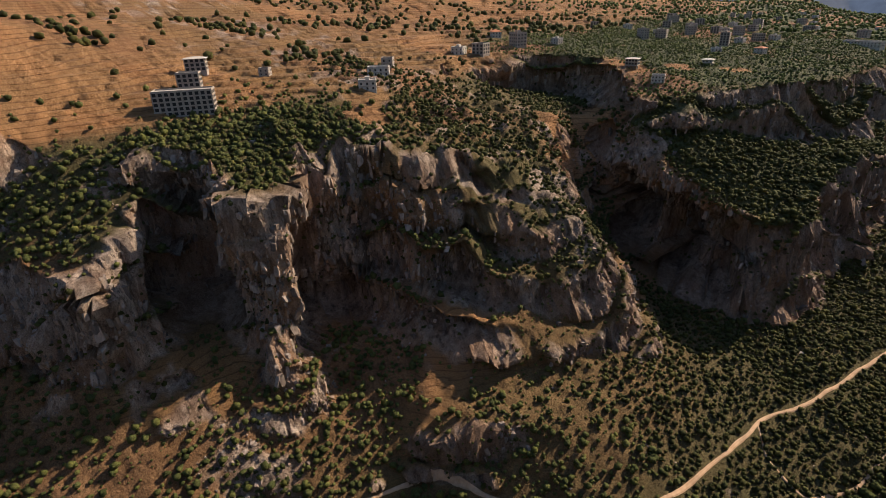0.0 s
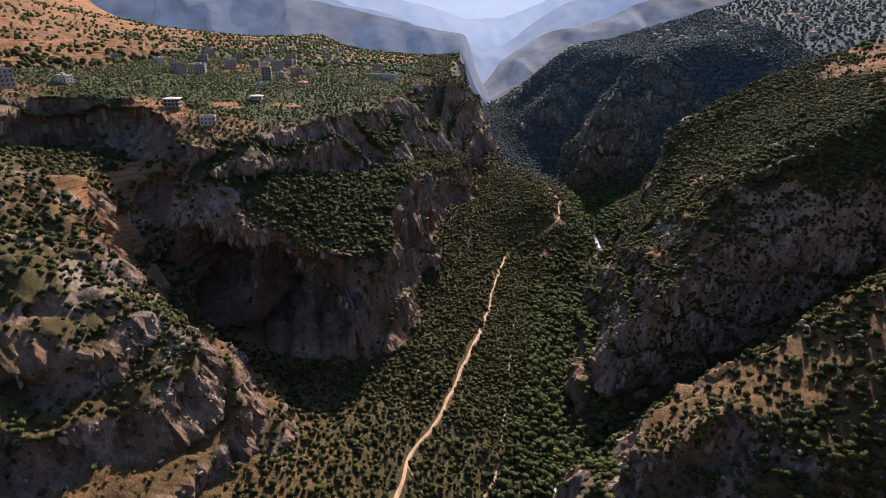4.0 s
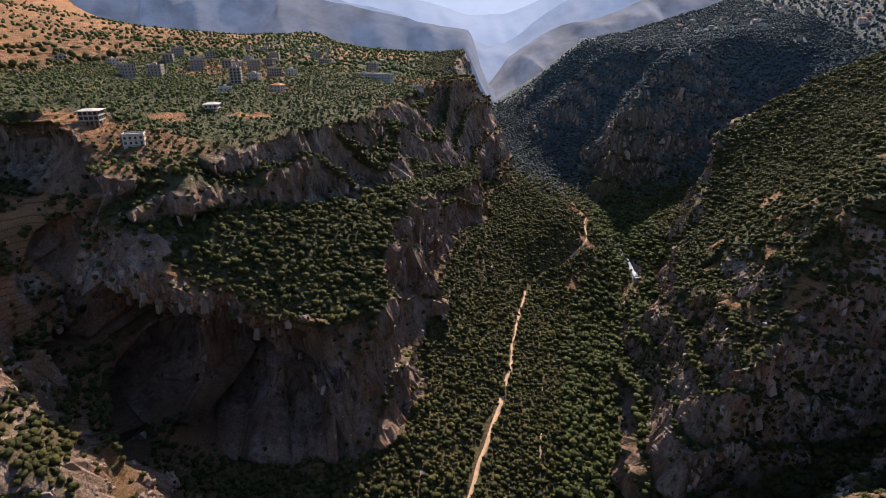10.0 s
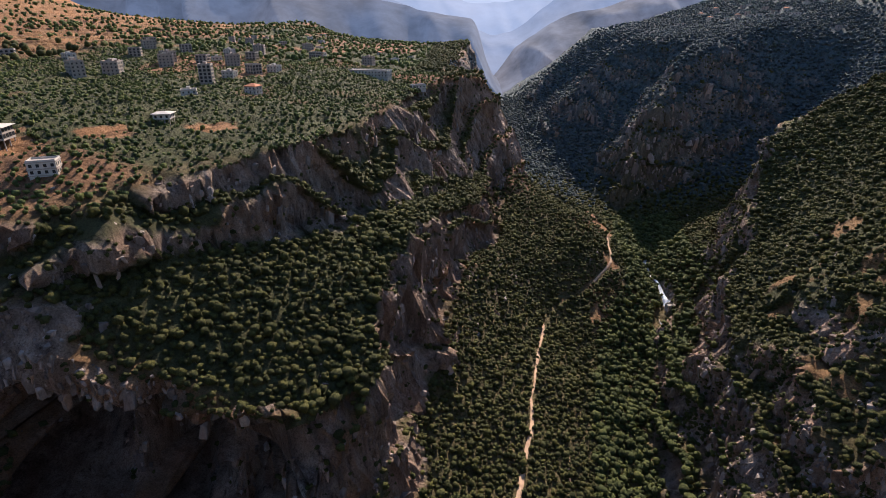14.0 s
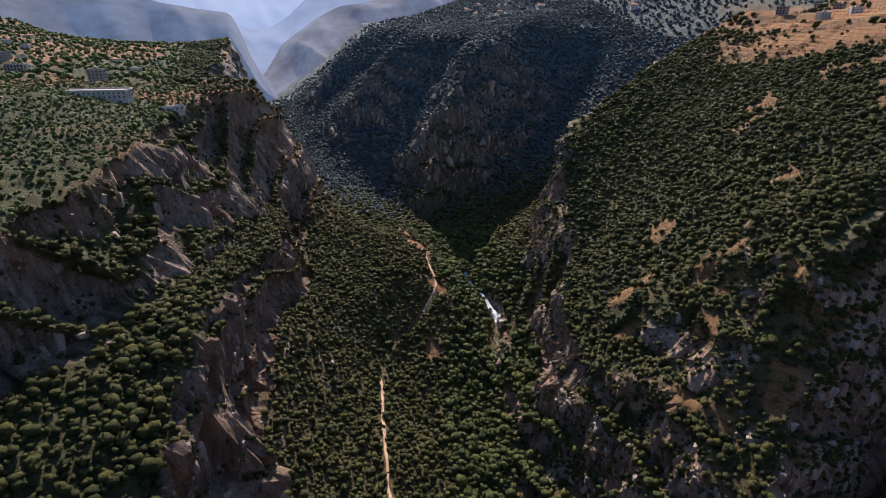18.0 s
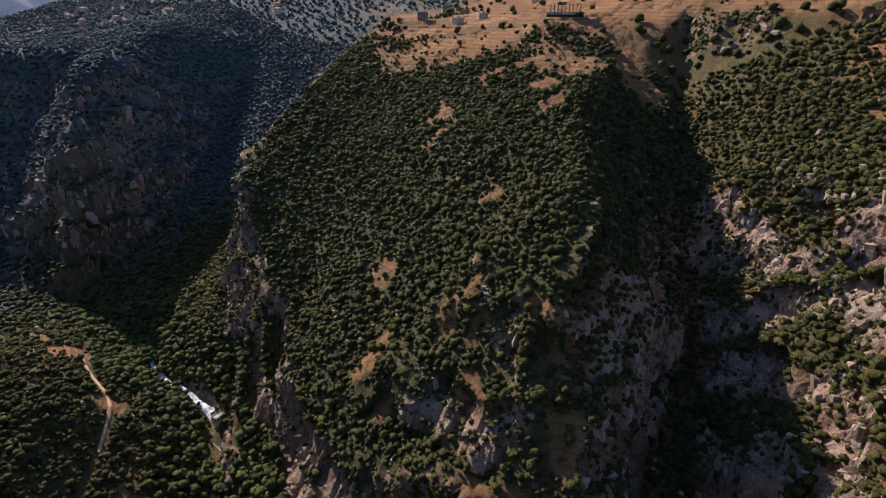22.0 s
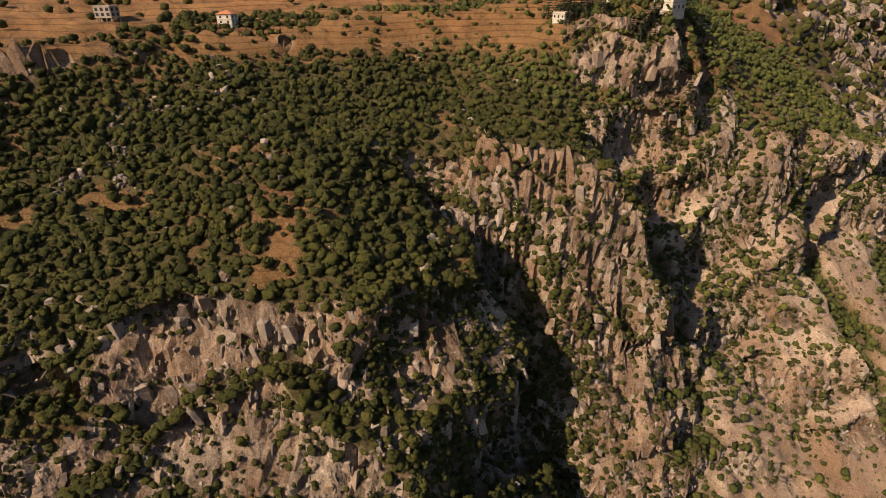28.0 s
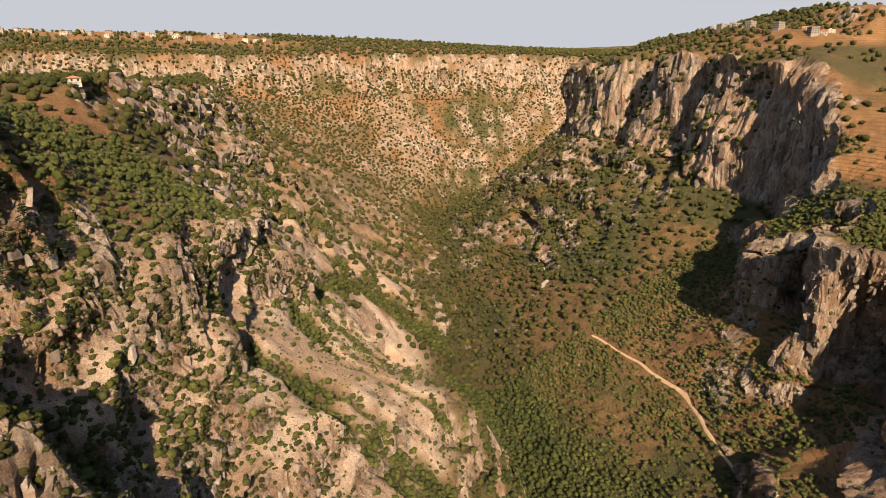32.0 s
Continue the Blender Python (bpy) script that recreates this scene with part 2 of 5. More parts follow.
LAND = {
    # west wall, south to north
    "w_rim_south": [(-1300, -600, 290), (-800, -560, 280), (-540, -520, 272), (-446, -476, 270), (-422, -400, 273), (-418, -345, 277), (-462, -302, 282), (-410, -268, 277), (-402, -215, 276), (-432, -190, 282), (-394, -165, 274), (-382, -110, 270), (-388, -64, 272), (-368, -30, 262), (-350, -6, 240), (-332, 15, 212), (-300, 40, 189)],
    "w_rim_spur": [(-300, 40, 189), (-283, 57, 180), (-268, 80, 184), (-250, 92, 182), (-232, 93, 177), (-213, 99, 167), (-213, 113, 168), (-226, 130, 174), (-230, 147, 178), (-222, 165, 178), (-206, 182, 172), (-197, 196, 167), (-185, 215, 160), (-177, 236, 154), (-179, 258, 152), (-192, 286, 157), (-206, 314, 170)],
    "w_crag": [(-290, 0, 148), (-258, 20, 146), (-242, 36, 146), (-248, 52, 160)],
    "w_spur_shoulder": [(-186, 182, 142), (-176, 204, 146), (-166, 229, 147), (-168, 256, 141), (-181, 284, 145)],
    "w_foot_south": [(-1250, -680, 150), (-820, -620, 155), (-540, -565, 160), (-424, -498, 160), (-398, -405, 164), (-394, -350, 168), (-434, -302, 174), (-384, -270, 166), (-378, -215, 162), (-404, -190, 168), (-366, -165, 156), (-358, -110, 148), (-362, -60, 142), (-344, -28, 126), (-318, -6, 115), (-270, 2, 107), (-239, 14, 101)],
    "w_foot_spur": [(-239, 14, 101), (-225, 40, 100), (-218, 54, 99), (-238, 72, 103), (-242, 81, 103), (-216, 80, 98), (-197, 86, 94), (-190, 97, 90), (-206, 113, 88), (-215, 130, 92), (-206, 140, 84), (-184, 146, 80), (-158, 146, 75), (-140, 163, 73), (-122, 188, 71), (-110, 216, 69), (-98, 238, 67)],
    "w_spur_ridge": [(-166, 240, 146), (-142, 246, 132), (-120, 250, 106), (-100, 252, 78)],
    "w_spur_north": [(-146, 280, 112), (-165, 292, 112), (-190, 322, 138)],
    "w_spur_base": [(-150, 132, 67), (-134, 151, 69), (-116, 170, 67), (-104, 192, 65), (-96, 222, 63), (-91, 260, 64), (-108, 288, 64), (-140, 308, 72)],
    "w_gully": [(-72, 315, 58), (-110, 309, 62), (-145, 316, 80), (-170, 328, 118), (-200, 343, 158), (-235, 352, 170), (-262, 338, 174)],
    "house_cliff_top": [(-180, 362, 180), (-190, 376, 192), (-215, 390, 196), (-260, 392, 198), (-292, 368, 198), (-304, 330, 196), (-285, 295, 190), (-250, 270, 184)],
    "house_cliff_foot": [(-190, 352, 164), (-214, 374, 163), (-250, 378, 168), (-278, 356, 172), (-288, 330, 174)],
    "w_rim_mid": [(-178, 356, 178), (-168, 342, 180), (-154, 350, 180), (-141, 374, 179), (-118, 400, 181), (-100, 432, 184), (-92, 458, 183), (-84, 475, 182), (-75, 520, 183), (-65, 570, 184), (-57, 626, 185), (-32, 664, 186), (-6, 698, 184), (8, 716, 162), (20, 732, 136), (26, 752, 108)],
    "w_rim_mid_foot": [(-184, 346, 160), (-166, 332, 158), (-148, 338, 162), (-131, 364, 160), (-104, 396, 150), (-78, 432, 145), (-64, 465, 142), (-50, 500, 135), (-38, 545, 128), (-24, 590, 122), (-14, 630, 116), (8, 672, 108), (28, 698, 98), (36, 724, 84), (38, 760, 70)],
    "bench_edge": [(-160, 328, 150), (-125, 327, 138), (-104, 328, 126), (-80, 332, 118), (-66, 342, 114), (-56, 366, 116), (-60, 395, 128), (-50, 440, 138), (-40, 485, 132), (-29, 522, 121), (-12, 570, 112), (-4, 612, 112), (-4, 645, 108)],
    "bench_foot": [(-150, 317, 82), (-122, 314, 66), (-98, 316, 62), (-74, 320, 60), (-52, 336, 58), (-44, 362, 60), (-47, 392, 66), (-40, 440, 84), (-32, 485, 90), (-18, 525, 92), (3, 575, 78), (5, 620, 84), (8, 660, 88)],
    "w_wood_ridge": [(30, 560, 66), (60, 600, 74), (75, 640, 76), (72, 684, 66), (70, 740, 54)],
    "w_talus": [(-216, 0, 76), (-203, 40, 77), (-188, 70, 72), (-179, 84, 66)],
    "w_ravine": [(-202, 118, 80), (-176, 104, 64), (-158, 101, 53), (-142, 112, 44)],
    "w_talus_north": [(-138, 130, 64), (-127, 150, 70), (-111, 167, 67), (-100, 193, 65), (-78, 225, 56), (-66, 270, 50), (-50, 310, 50), (-22, 380, 52), (-10, 440, 58), (4, 500, 58)],
    "w_terraces": [(-330, -60, 102), (-235, -2, 84), (-206, -14, 62)],
    "w_north_rim": [(-6, 738, 184), (-48, 790, 186), (-62, 890, 182), (-26, 1000, 180), (-24, 1100, 186), (-20, 1300, 200)],
    "w_north_foot": [(36, 800, 62), (4, 860, 84), (-2, 930, 90), (14, 1020, 90), (16, 1120, 96), (12, 1300, 102)],
    # west plateau and hill
    "plateau_near": [(-300, 107, 190), (-262, 190, 193), (-275, 235, 198), (-308, 345, 200), (-240, 430, 199), (-195, 470, 196), (-160, 445, 191), (-165, 385, 188)],
    "plateau_mid": [(-120, 620, 197), (-195, 570, 194), (-330, 580, 206), (-360, 420, 210), (-380, 250, 208), (-400, 120, 215), (-450, -20, 260)],
    "plateau_far": [(-620, -200, 310), (-600, 100, 240), (-560, 400, 226), (-500, 700, 222), (-380, 950, 220), (-300, 1300, 226)],
    "w_hill_south": [(-470, -120, 300), (-500, -250, 304), (-520, -400, 298), (-640, -560, 290)],
    "w_hill_south_top": [(-620, -150, 338), (-700, -380, 332)],
    "hill_west": [(-1100, -300, 390), (-1100, 200, 335), (-1050, 700, 325), (-950, 1200, 325), (-900, 1450, 320)],
    "hill_west_top": [(-2300, -300, 480), (-2300, 700, 460), (-2100, 1300, 400)],
    "north_low": [(-1600, 1900, 60), (-500, 1750, 50), (0, 1700, 40), (500, 1750, 50), (1600, 1900, 60)],
    # east side, north to south
    "e_town": [(360, 950, 222), (480, 975, 244), (640, 1010, 282), (820, 1060, 322), (1000, 1150, 360)],
    "e_town_top": [(280, 1170, 226), (420, 1220, 266), (600, 1255, 318), (800, 1290, 360), (1100, 1320, 400)],
    "e_spur_two": [(148, 758, 100), (165, 775, 130), (190, 802, 166), (216, 850, 194), (264, 915, 208), (196, 985, 205), (255, 1060, 212), (190, 1140, 206), (250, 1220, 214), (220, 1300, 212), (240, 1400, 212)],
    "e_wall_foot": [(144, 780, 60), (128, 850, 66), (104, 930, 74), (82, 1010, 80), (78, 1120, 90), (70, 1260, 96), (60, 1400, 80)],
    "e_rib_two": [(92, 984, 86), (128, 980, 150), (162, 982, 186), (196, 985, 205)],
    "e_rib_three": [(84, 1132, 94), (120, 1136, 156), (158, 1138, 190), (190, 1140, 206)],
    "e_gully_two": [(120, 888, 72), (168, 894, 116), (216, 904, 160), (250, 912, 196)],
    "e_gully_three": [(84, 1060, 88), (140, 1062, 136), (200, 1062, 176), (240, 1061, 204)],
    "e_bench": [(132, 800, 60), (150, 840, 98), (148, 880, 92), (112, 950, 84)],
    "e_spur_two_back": [(240, 850, 200), (310, 905, 216), (380, 950, 232)],
    "e_spur_two_foot": [(154, 742, 56), (190, 752, 64), (240, 772, 84), (310, 812, 112), (400, 868, 168)],
    "e_gorge_north": [(158, 690, 44), (200, 698, 56), (250, 706, 76), (320, 730, 104), (400, 775, 155), (500, 815, 222)],
    "e_hill_nose_top": [(160, 545, 108), (178, 575, 126), (192, 596, 150), (206, 612, 152), (240, 622, 172), (276, 624, 192), (330, 640, 210), (430, 670, 238)],
    "e_hill_nose_foot": [(152, 560, 62), (166, 590, 70), (182, 622, 76), (205, 638, 78), (245, 655, 92), (300, 678, 118), (380, 708, 165)],
    "e_hill_face": [(141, 446, 117), (166, 420, 150), (176, 408, 166), (188, 391, 176), (215, 400, 182), (243, 483, 186), (260, 506, 183), (293, 440, 206), (328, 428, 214), (362, 498, 230), (404, 490, 242)],
    "e_low_rim": [(82, 352, 66), (92, 379, 66), (105, 430, 78), (116, 469, 85), (136, 505, 95)],
    "e_low_foot": [(75, 354, 38), (83, 380, 36), (96, 432, 42), (108, 472, 48), (128, 512, 50)],
    "e_shoulder": [(112, 373, 103), (116, 393, 104), (133, 387, 127), (158, 390, 158)],
    "e_hill_crest": [(133, 384, 128), (158, 386, 157), (186, 386, 174), (215, 398, 183), (240, 412, 190), (262, 422, 197), (300, 436, 208)],
    "gorge_north_rim": [(96, 340, 90), (111, 346, 100), (118, 352, 108), (140, 359, 124), (170, 362, 138), (199, 364, 150), (250, 386, 160), (300, 406, 180), (360, 424, 208), (440, 436, 242)],
    "gorge_north_foot": [(92, 328, 32), (110, 332, 42), (140, 340, 55), (190, 348, 88), (240, 361, 125), (300, 388, 165), (360, 408, 200)],
    "gorge_floor": [(62, 300, 10), (105, 313, 28), (150, 324, 48), (195, 335, 80), (245, 350, 118), (305, 376, 152), (365, 397, 188), (440, 415, 228)],
    "gorge_south_rim": [(58, 268, 33), (85, 266, 73), (135, 275, 108), (163, 277, 134), (212, 297, 133), (250, 304, 157), (267, 320, 162), (284, 350, 166), (326, 344, 186), (368, 364, 209), (440, 394, 236)],
    "massif_rim": [(214, 214, 206), (190, 207, 188), (184, 222, 182), (190, 244, 190), (200, 258, 189), (218, 266, 188), (241, 281, 188), (262, 300, 180), (300, 318, 188)],
    "massif_foot": [(160, 208, 108), (164, 226, 118), (166, 250, 128), (173, 272, 137), (206, 290, 138), (236, 297, 154), (262, 312, 166)],
    "massif_low": [(100, 237, 102), (58, 246, 52), (120, 215, 95)],
    "gully_two": [(62, 178, 28), (110, 186, 66), (150, 193, 84), (180, 196, 104), (206, 200, 150), (222, 206, 196)],
    "pillars_rim": [(208, 188, 224), (190, 178, 218), (176, 169, 215), (167, 161, 213), (157, 155, 193), (144, 159, 170), (150, 152, 176), (162, 152, 196)],
    "pillars_foot": [(182, 189, 150), (158, 181, 136), (142, 166, 130), (137, 150, 128), (142, 136, 138)],
    "pillars_back": [(148, 145, 150), (160, 137, 162), (170, 130, 178), (186, 128, 202)],
    "gully_three": [(90, 118, 88), (128, 122, 122), (144, 121, 148), (158, 115, 168), (167, 111, 181), (174, 107, 200)],
    "brow": [(164, 86, 232), (182, 96, 250), (200, 102, 256), (222, 106, 256)],
    "crag_rim": [(160, 92, 208), (152, 78, 204), (140, 70, 204), (126, 34, 207), (108, 8, 192), (96, -30, 190)],
    "crag_foot": [(146, 106, 154), (130, 92, 152), (116, 70, 148), (104, 32, 150), (84, -18, 150)],
    "scree_crest": [(108, 89, 138), (62, 72, 108), (30, 48, 94), (3, 34, 87), (-26, 26, 53)],
    "scree_south": [(82, -22, 148), (40, -40, 90), (0, -60, 40)],
    "scree_north": [(110, 140, 105), (60, 120, 70), (25, 120, 36)],
    "massif_top": [(222, 244, 208), (236, 228, 215), (268, 240, 222), (296, 252, 218), (330, 290, 210), (241, 206, 219), (238, 190, 222), (250, 153, 224), (228, 117, 246), (206, 94, 260), (184, 86, 260), (200, 20, 260), (229, -64, 258)],
    "east_fields": [(284, 187, 233), (350, 188, 252), (405, 220, 254), (380, 330, 232), (270, 94, 255), (420, 400, 240), (480, 500, 252)],
    "east_fields_far": [(900, -300, 300), (700, 100, 276), (680, 500, 280), (700, 750, 268), (1200, 800, 310), (1500, 0, 360)],
    "e_rim_south": [(182, -104, 262), (165, -250, 258), (125, -400, 250), (95, -620, 245), (120, -820, 262)],
    "e_foot_south": [(112, -120, 186), (90, -290, 168), (40, -500, 150), (0, -700, 140), (20, -860, 160)],
    "south_rim": [(700, -980, 305), (300, -1020, 298), (87, -1030, 292), (-129, -1095, 291), (-399, -1126, 292), (-637, -1129, 292), (-873, -1110, 288), (-1500, -1160, 280), (-2900, -1420, 280)],
    "south_top": [(1000, -1300, 350), (300, -1400, 356), (-150, -1480, 354), (-520, -1520, 344), (-900, -1500, 322), (-1500, -1560, 308)],
    "south_foot": [(690, -930, 235), (300, -975, 220), (80, -990, 212), (-135, -1057, 208), (-399, -1088, 208), (-637, -1090, 208), (-873, -1070, 205), (-1500, -1110, 200), (-2900, -1360, 200)],
    "west_far": [(-1300, -420, 350), (-2300, -500, 380)],
    "outer": [(-3000, -3400, 360), (0, -3400, 360), (3000, -3400, 380), (3000, 0, 480), (3000, 2200, 150), (3000, 4400, 100), (0, 4400, 100), (-3000, 4400, 100), (-3000, 2200, 150), (-3000, 0, 560), (-3000, -3400, 360)],
}


def hashed(i, j, k, seed):
    n = (i * 374761393 + j * 668265263 + k * 2147483647 + seed * 974634777) & 0xFFFFFFFF
    n = ((n ^ (n >> 13)) * 1274126177) & 0xFFFFFFFF
    return ((n ^ (n >> 16)) & 0xFFFF) / 65535.0


def value_noise(x, y, z, seed=0):
    """Smooth noise between -1 and 1."""
    fx, fy, fz = np.floor(x), np.floor(y), np.floor(z)
    i, j, k = fx.astype(np.int64), fy.astype(np.int64), fz.astype(np.int64)
    u, v, w = x - fx, y - fy, z - fz
    u, v, w = u * u * (3 - 2 * u), v * v * (3 - 2 * v), w * w * (3 - 2 * w)
    out = 0
    for a in (0, 1):
        for b in (0, 1):
            for c in (0, 1):
                out = out + hashed(i + a, j + b, k + c, seed) * (u if a else 1 - u) * (v if b else 1 - v) * (w if c else 1 - w)
    return out * 2 - 1


def fractal(x, y, z, octaves, seed=0, gain=0.5):
    total, amp = 0, 1.0
    for o in range(octaves):
        total = total + amp * value_noise(x * 2**o, y * 2**o, z * 2**o, seed + 17 * o)
        amp *= gain
    return total


def along(line, step):
    """Points along a line of the plan, every step metres."""
    pts = np.array(line, float)
    out = []
    for p, q in zip(pts[:-1], pts[1:]):
        n = max(1, int(np.hypot(*(q - p)[:2]) / step))
        out.append(p + (q - p) * (np.arange(n)[:, None] / n))
    return np.concatenate(out + [pts[-1:]])


class Sheet:
    """Heights on a square grid."""

    def __init__(self, x0, y0, x1, y1, cell):
        self.x0, self.y0, self.cell = x0, y0, cell
        self.nx, self.ny = int((x1 - x0) / cell) + 1, int((y1 - y0) / cell) + 1

    def grid(self):
        return np.meshgrid(self.x0 + self.cell * np.arange(self.nx), self.y0 + self.cell * np.arange(self.ny))

    def at(self, x, y, field=None):
        field = self.z if field is None else field
        u = np.clip((np.asarray(x) - self.x0) / self.cell, 0, self.nx - 1.001)
        v = np.clip((np.asarray(y) - self.y0) / self.cell, 0, self.ny - 1.001)
        i, j = u.astype(int), v.astype(int)
        u, v = u - i, v - j
        return (field[j, i] * (1 - u) + field[j, i + 1] * u) * (1 - v) + (field[j + 1, i] * (1 - u) + field[j + 1, i + 1] * u) * v

    def relax(self, rounds, rim=None):
        """Heights that hold the plan's lines and run evenly between them."""
        total, count = np.zeros((self.ny, self.nx)), np.zeros((self.ny, self.nx))
        for line in [RIVER, ROAD, *LAND.values()]:
            p = along(line, self.cell * 0.6)
            i, j = np.rint((p[:, 0] - self.x0) / self.cell).astype(int), np.rint((p[:, 1] - self.y0) / self.cell).astype(int)
            ok = (i >= 0) & (i < self.nx) & (j >= 0) & (j < self.ny)
            np.add.at(total, (j[ok], i[ok]), p[ok, 2])
            np.add.at(count, (j[ok], i[ok]), 1)
        fixed = count > 0
        held = total / np.maximum(count, 1)
        z = self.z
        for _ in range(rounds):
            z[fixed] = held[fixed]
            pad = np.pad(z, 1, mode="edge")
            new_z = (pad[:-2, 1:-1] + pad[2:, 1:-1] + pad[1:-1, :-2] + pad[1:-1, 2:]) / 4
            if rim is not None:
                new_z[[0, -1], :], new_z[:, [0, -1]] = z[[0, -1], :], z[:, [0, -1]]
            z = new_z
        z[fixed] = held[fixed]
        pad = np.pad(z, 1, mode="edge")
        self.z = 0.6 * z + 0.1 * (pad[:-2, 1:-1] + pad[2:, 1:-1] + pad[1:-1, :-2] + pad[1:-1, 2:])
        return self


def solved(box, cells, start, rounds):
    sheet = start
    for n, cell in enumerate(cells):
        s = Sheet(*box, cell)
        gx, gy = s.grid()
        s.z = sheet.at(gx, gy) if sheet else np.full(gx.shape, 200.0)
        sheet = s.relax(rounds[n], rim=start)
    return sheet


WIDE = solved((-3000, -3400, 3000, 4400), (120, 60, 30, 15), None, (900, 500, 300, 150))
NEAR = solved((-560, -400, 560, 960), (15, 8, 4), WIDE, (300, 300, 300))


def smooth(v, lo, hi):
    s = np.clip((v - lo) / (hi - lo), 0, 1)
    return s * s * (3 - 2 * s)


def land_height(x, y):
    """The height of the land, before its fine relief."""
    inside = np.minimum(np.minimum(x + 560, 560 - x), np.minimum(y + 400, 960 - y))
    w = smooth(inside, 0, 80)
    return NEAR.at(x, y) * w + WIDE.at(x, y) * (1 - w)


def spacing(inner0, inner1, step, outer0, outer1, growth):
    mid = list(np.arange(inner0, inner1 + step / 2, step))
    s, lo = step, [inner0]
    while lo[-1] > outer0:
        s = min(s * growth, 60)
        lo.append(lo[-1] - s)
    s, hi = step, [mid[-1]]
    while hi[-1] < outer1:
        s = min(s * growth, 60)
        hi.append(hi[-1] + s)
    return np.array(lo[:0:-1] + mid + hi[1:])


gx_line, gy_line = spacing(-320, 310, 1.45, -2990, 2990, 1.032), spacing(-60, 680, 1.45, -3390, 4390, 1.018)
GX, GY = np.meshgrid(gx_line, gy_line)
base_z = land_height(GX, GY)
slope_y, slope_x = np.gradient(base_z, gy_line, gx_line)
steep = np.hypot(slope_x, slope_y)
# the beds of the limestone: sheer bands parted by narrow ledges
gorge_head = smooth(GX, 275, 320) * smooth(GY, 300, 340) * (1 - smooth(GY, 490, 540))
bed = 30 + 8 * value_noise(GX / 120, GY / 120, 0 * GX, 131)
shift = 17 * value_noise(GX / 52, GY / 52, 0 * GX, 137) + 6 * value_noise(GX / 14, GY / 14, 0 * GX, 139)
level = (base_z + shift) / bed
stepped = (np.floor(level) + smooth(level % 1.0, 0.16, 0.84)) * bed - shift
base_z = base_z + (stepped - base_z) * (1 - gorge_head) * 0.85 * np.where(GY < -150, smooth(steep, 0.45, 0.8), smooth(steep, 0.95, 1.5))
slope_y, slope_x = np.gradient(base_z, gy_line, gx_line)
steep = np.hypot(slope_x, slope_y)
cliff = smooth(steep, 1.0, 2.0) * (1 - 0.8 * gorge_head)


def relief(x, y, z, cliffness):
    """Fine relief of the land: how far a point is pushed sideways (along the slope) and up."""
    flute = np.abs(fractal(x / 14, y / 14, z / 110, 3, 5, 0.55))
    block = fractal(x / 36, y / 36, z / 40, 3, 9, 0.5)
    crag = np.abs(fractal(x / 6, y / 6, z / 9, 3, 21, 0.6))
    ledge = np.sin(z / 4.2 + 3 * value_noise(x / 25, y / 25, 0 * z, 61))
    east = smooth(x, 90, 120) * (1 - smooth(y, 320, 340))
    south = smooth(-y, 180, 380)
    flute = flute * (1 - 0.8 * east) + 0.24 * east
    out = 24 * south * cliffness * fractal(x / 75, y / 75, z / 60, 4, 223, 0.55) + (1 - 0.75 * south) * cliffness * ((7.5 - 3.5 * east) * (np.minimum(flute, 0.5) - 0.3) + (8.5 + 4.0 * smooth(-x, 100, 180)) * block - (3.2 + 1.2 * east) * crag + 1.1 * ledge)
    reach, gully = wooded_gullies(x, y, z)
    spur = smooth(-x, 140, 160) * smooth(y, 110, 135) * (1 - smooth(y, 300, 325)) * smooth(z, 105, 125) * (1 - smooth(z, 180, 190))
    up = 5.5 * spur * (np.abs(fractal(x / 19, y / 19, 0 * z, 3, 233, 0.6)) - 0.3) + reach * 8 * (0.45 - gully) + (1 - cliffness) * (2.0 * fractal(x / 38, y / 38, 0 * z, 4, 33, 0.5) + 1.0 * fractal(x / 5, y / 5, 0 * z, 2, 41, 0.5))
    return out, up


def wooded_gullies(x, y, z):
    """Gullies that run down the sunny slope to the stream, filled with trees."""
    flow = np.interp(y, [p[1] for p in RIVER[4:]], [p[0] for p in RIVER[4:]])
    reach = smooth(x - flow, 20, 45) * (1 - smooth(y, 185, 215)) * smooth(y, -760, -600) * (1 - smooth(z, 178, 205)) * (1 - smooth(x - flow, 300, 360))
    across, down = 0.31 * x + 0.95 * y, 0.95 * x - 0.31 * y
    sway = 9 * value_noise(across / 40, down / 60, 0 * x, 203)
    branch = np.abs(value_noise((across + sway) / 30, down / 150, 0 * x, 207)) + 0.10 * fractal(x / 10, y / 10, 0 * x, 2, 211)
    bare = 0.10 * smooth(x - flow, 70, 110) * (1 - smooth(x - flow, 150, 210))
    return reach, 1 - smooth(branch + bare, 0.16, 0.34)


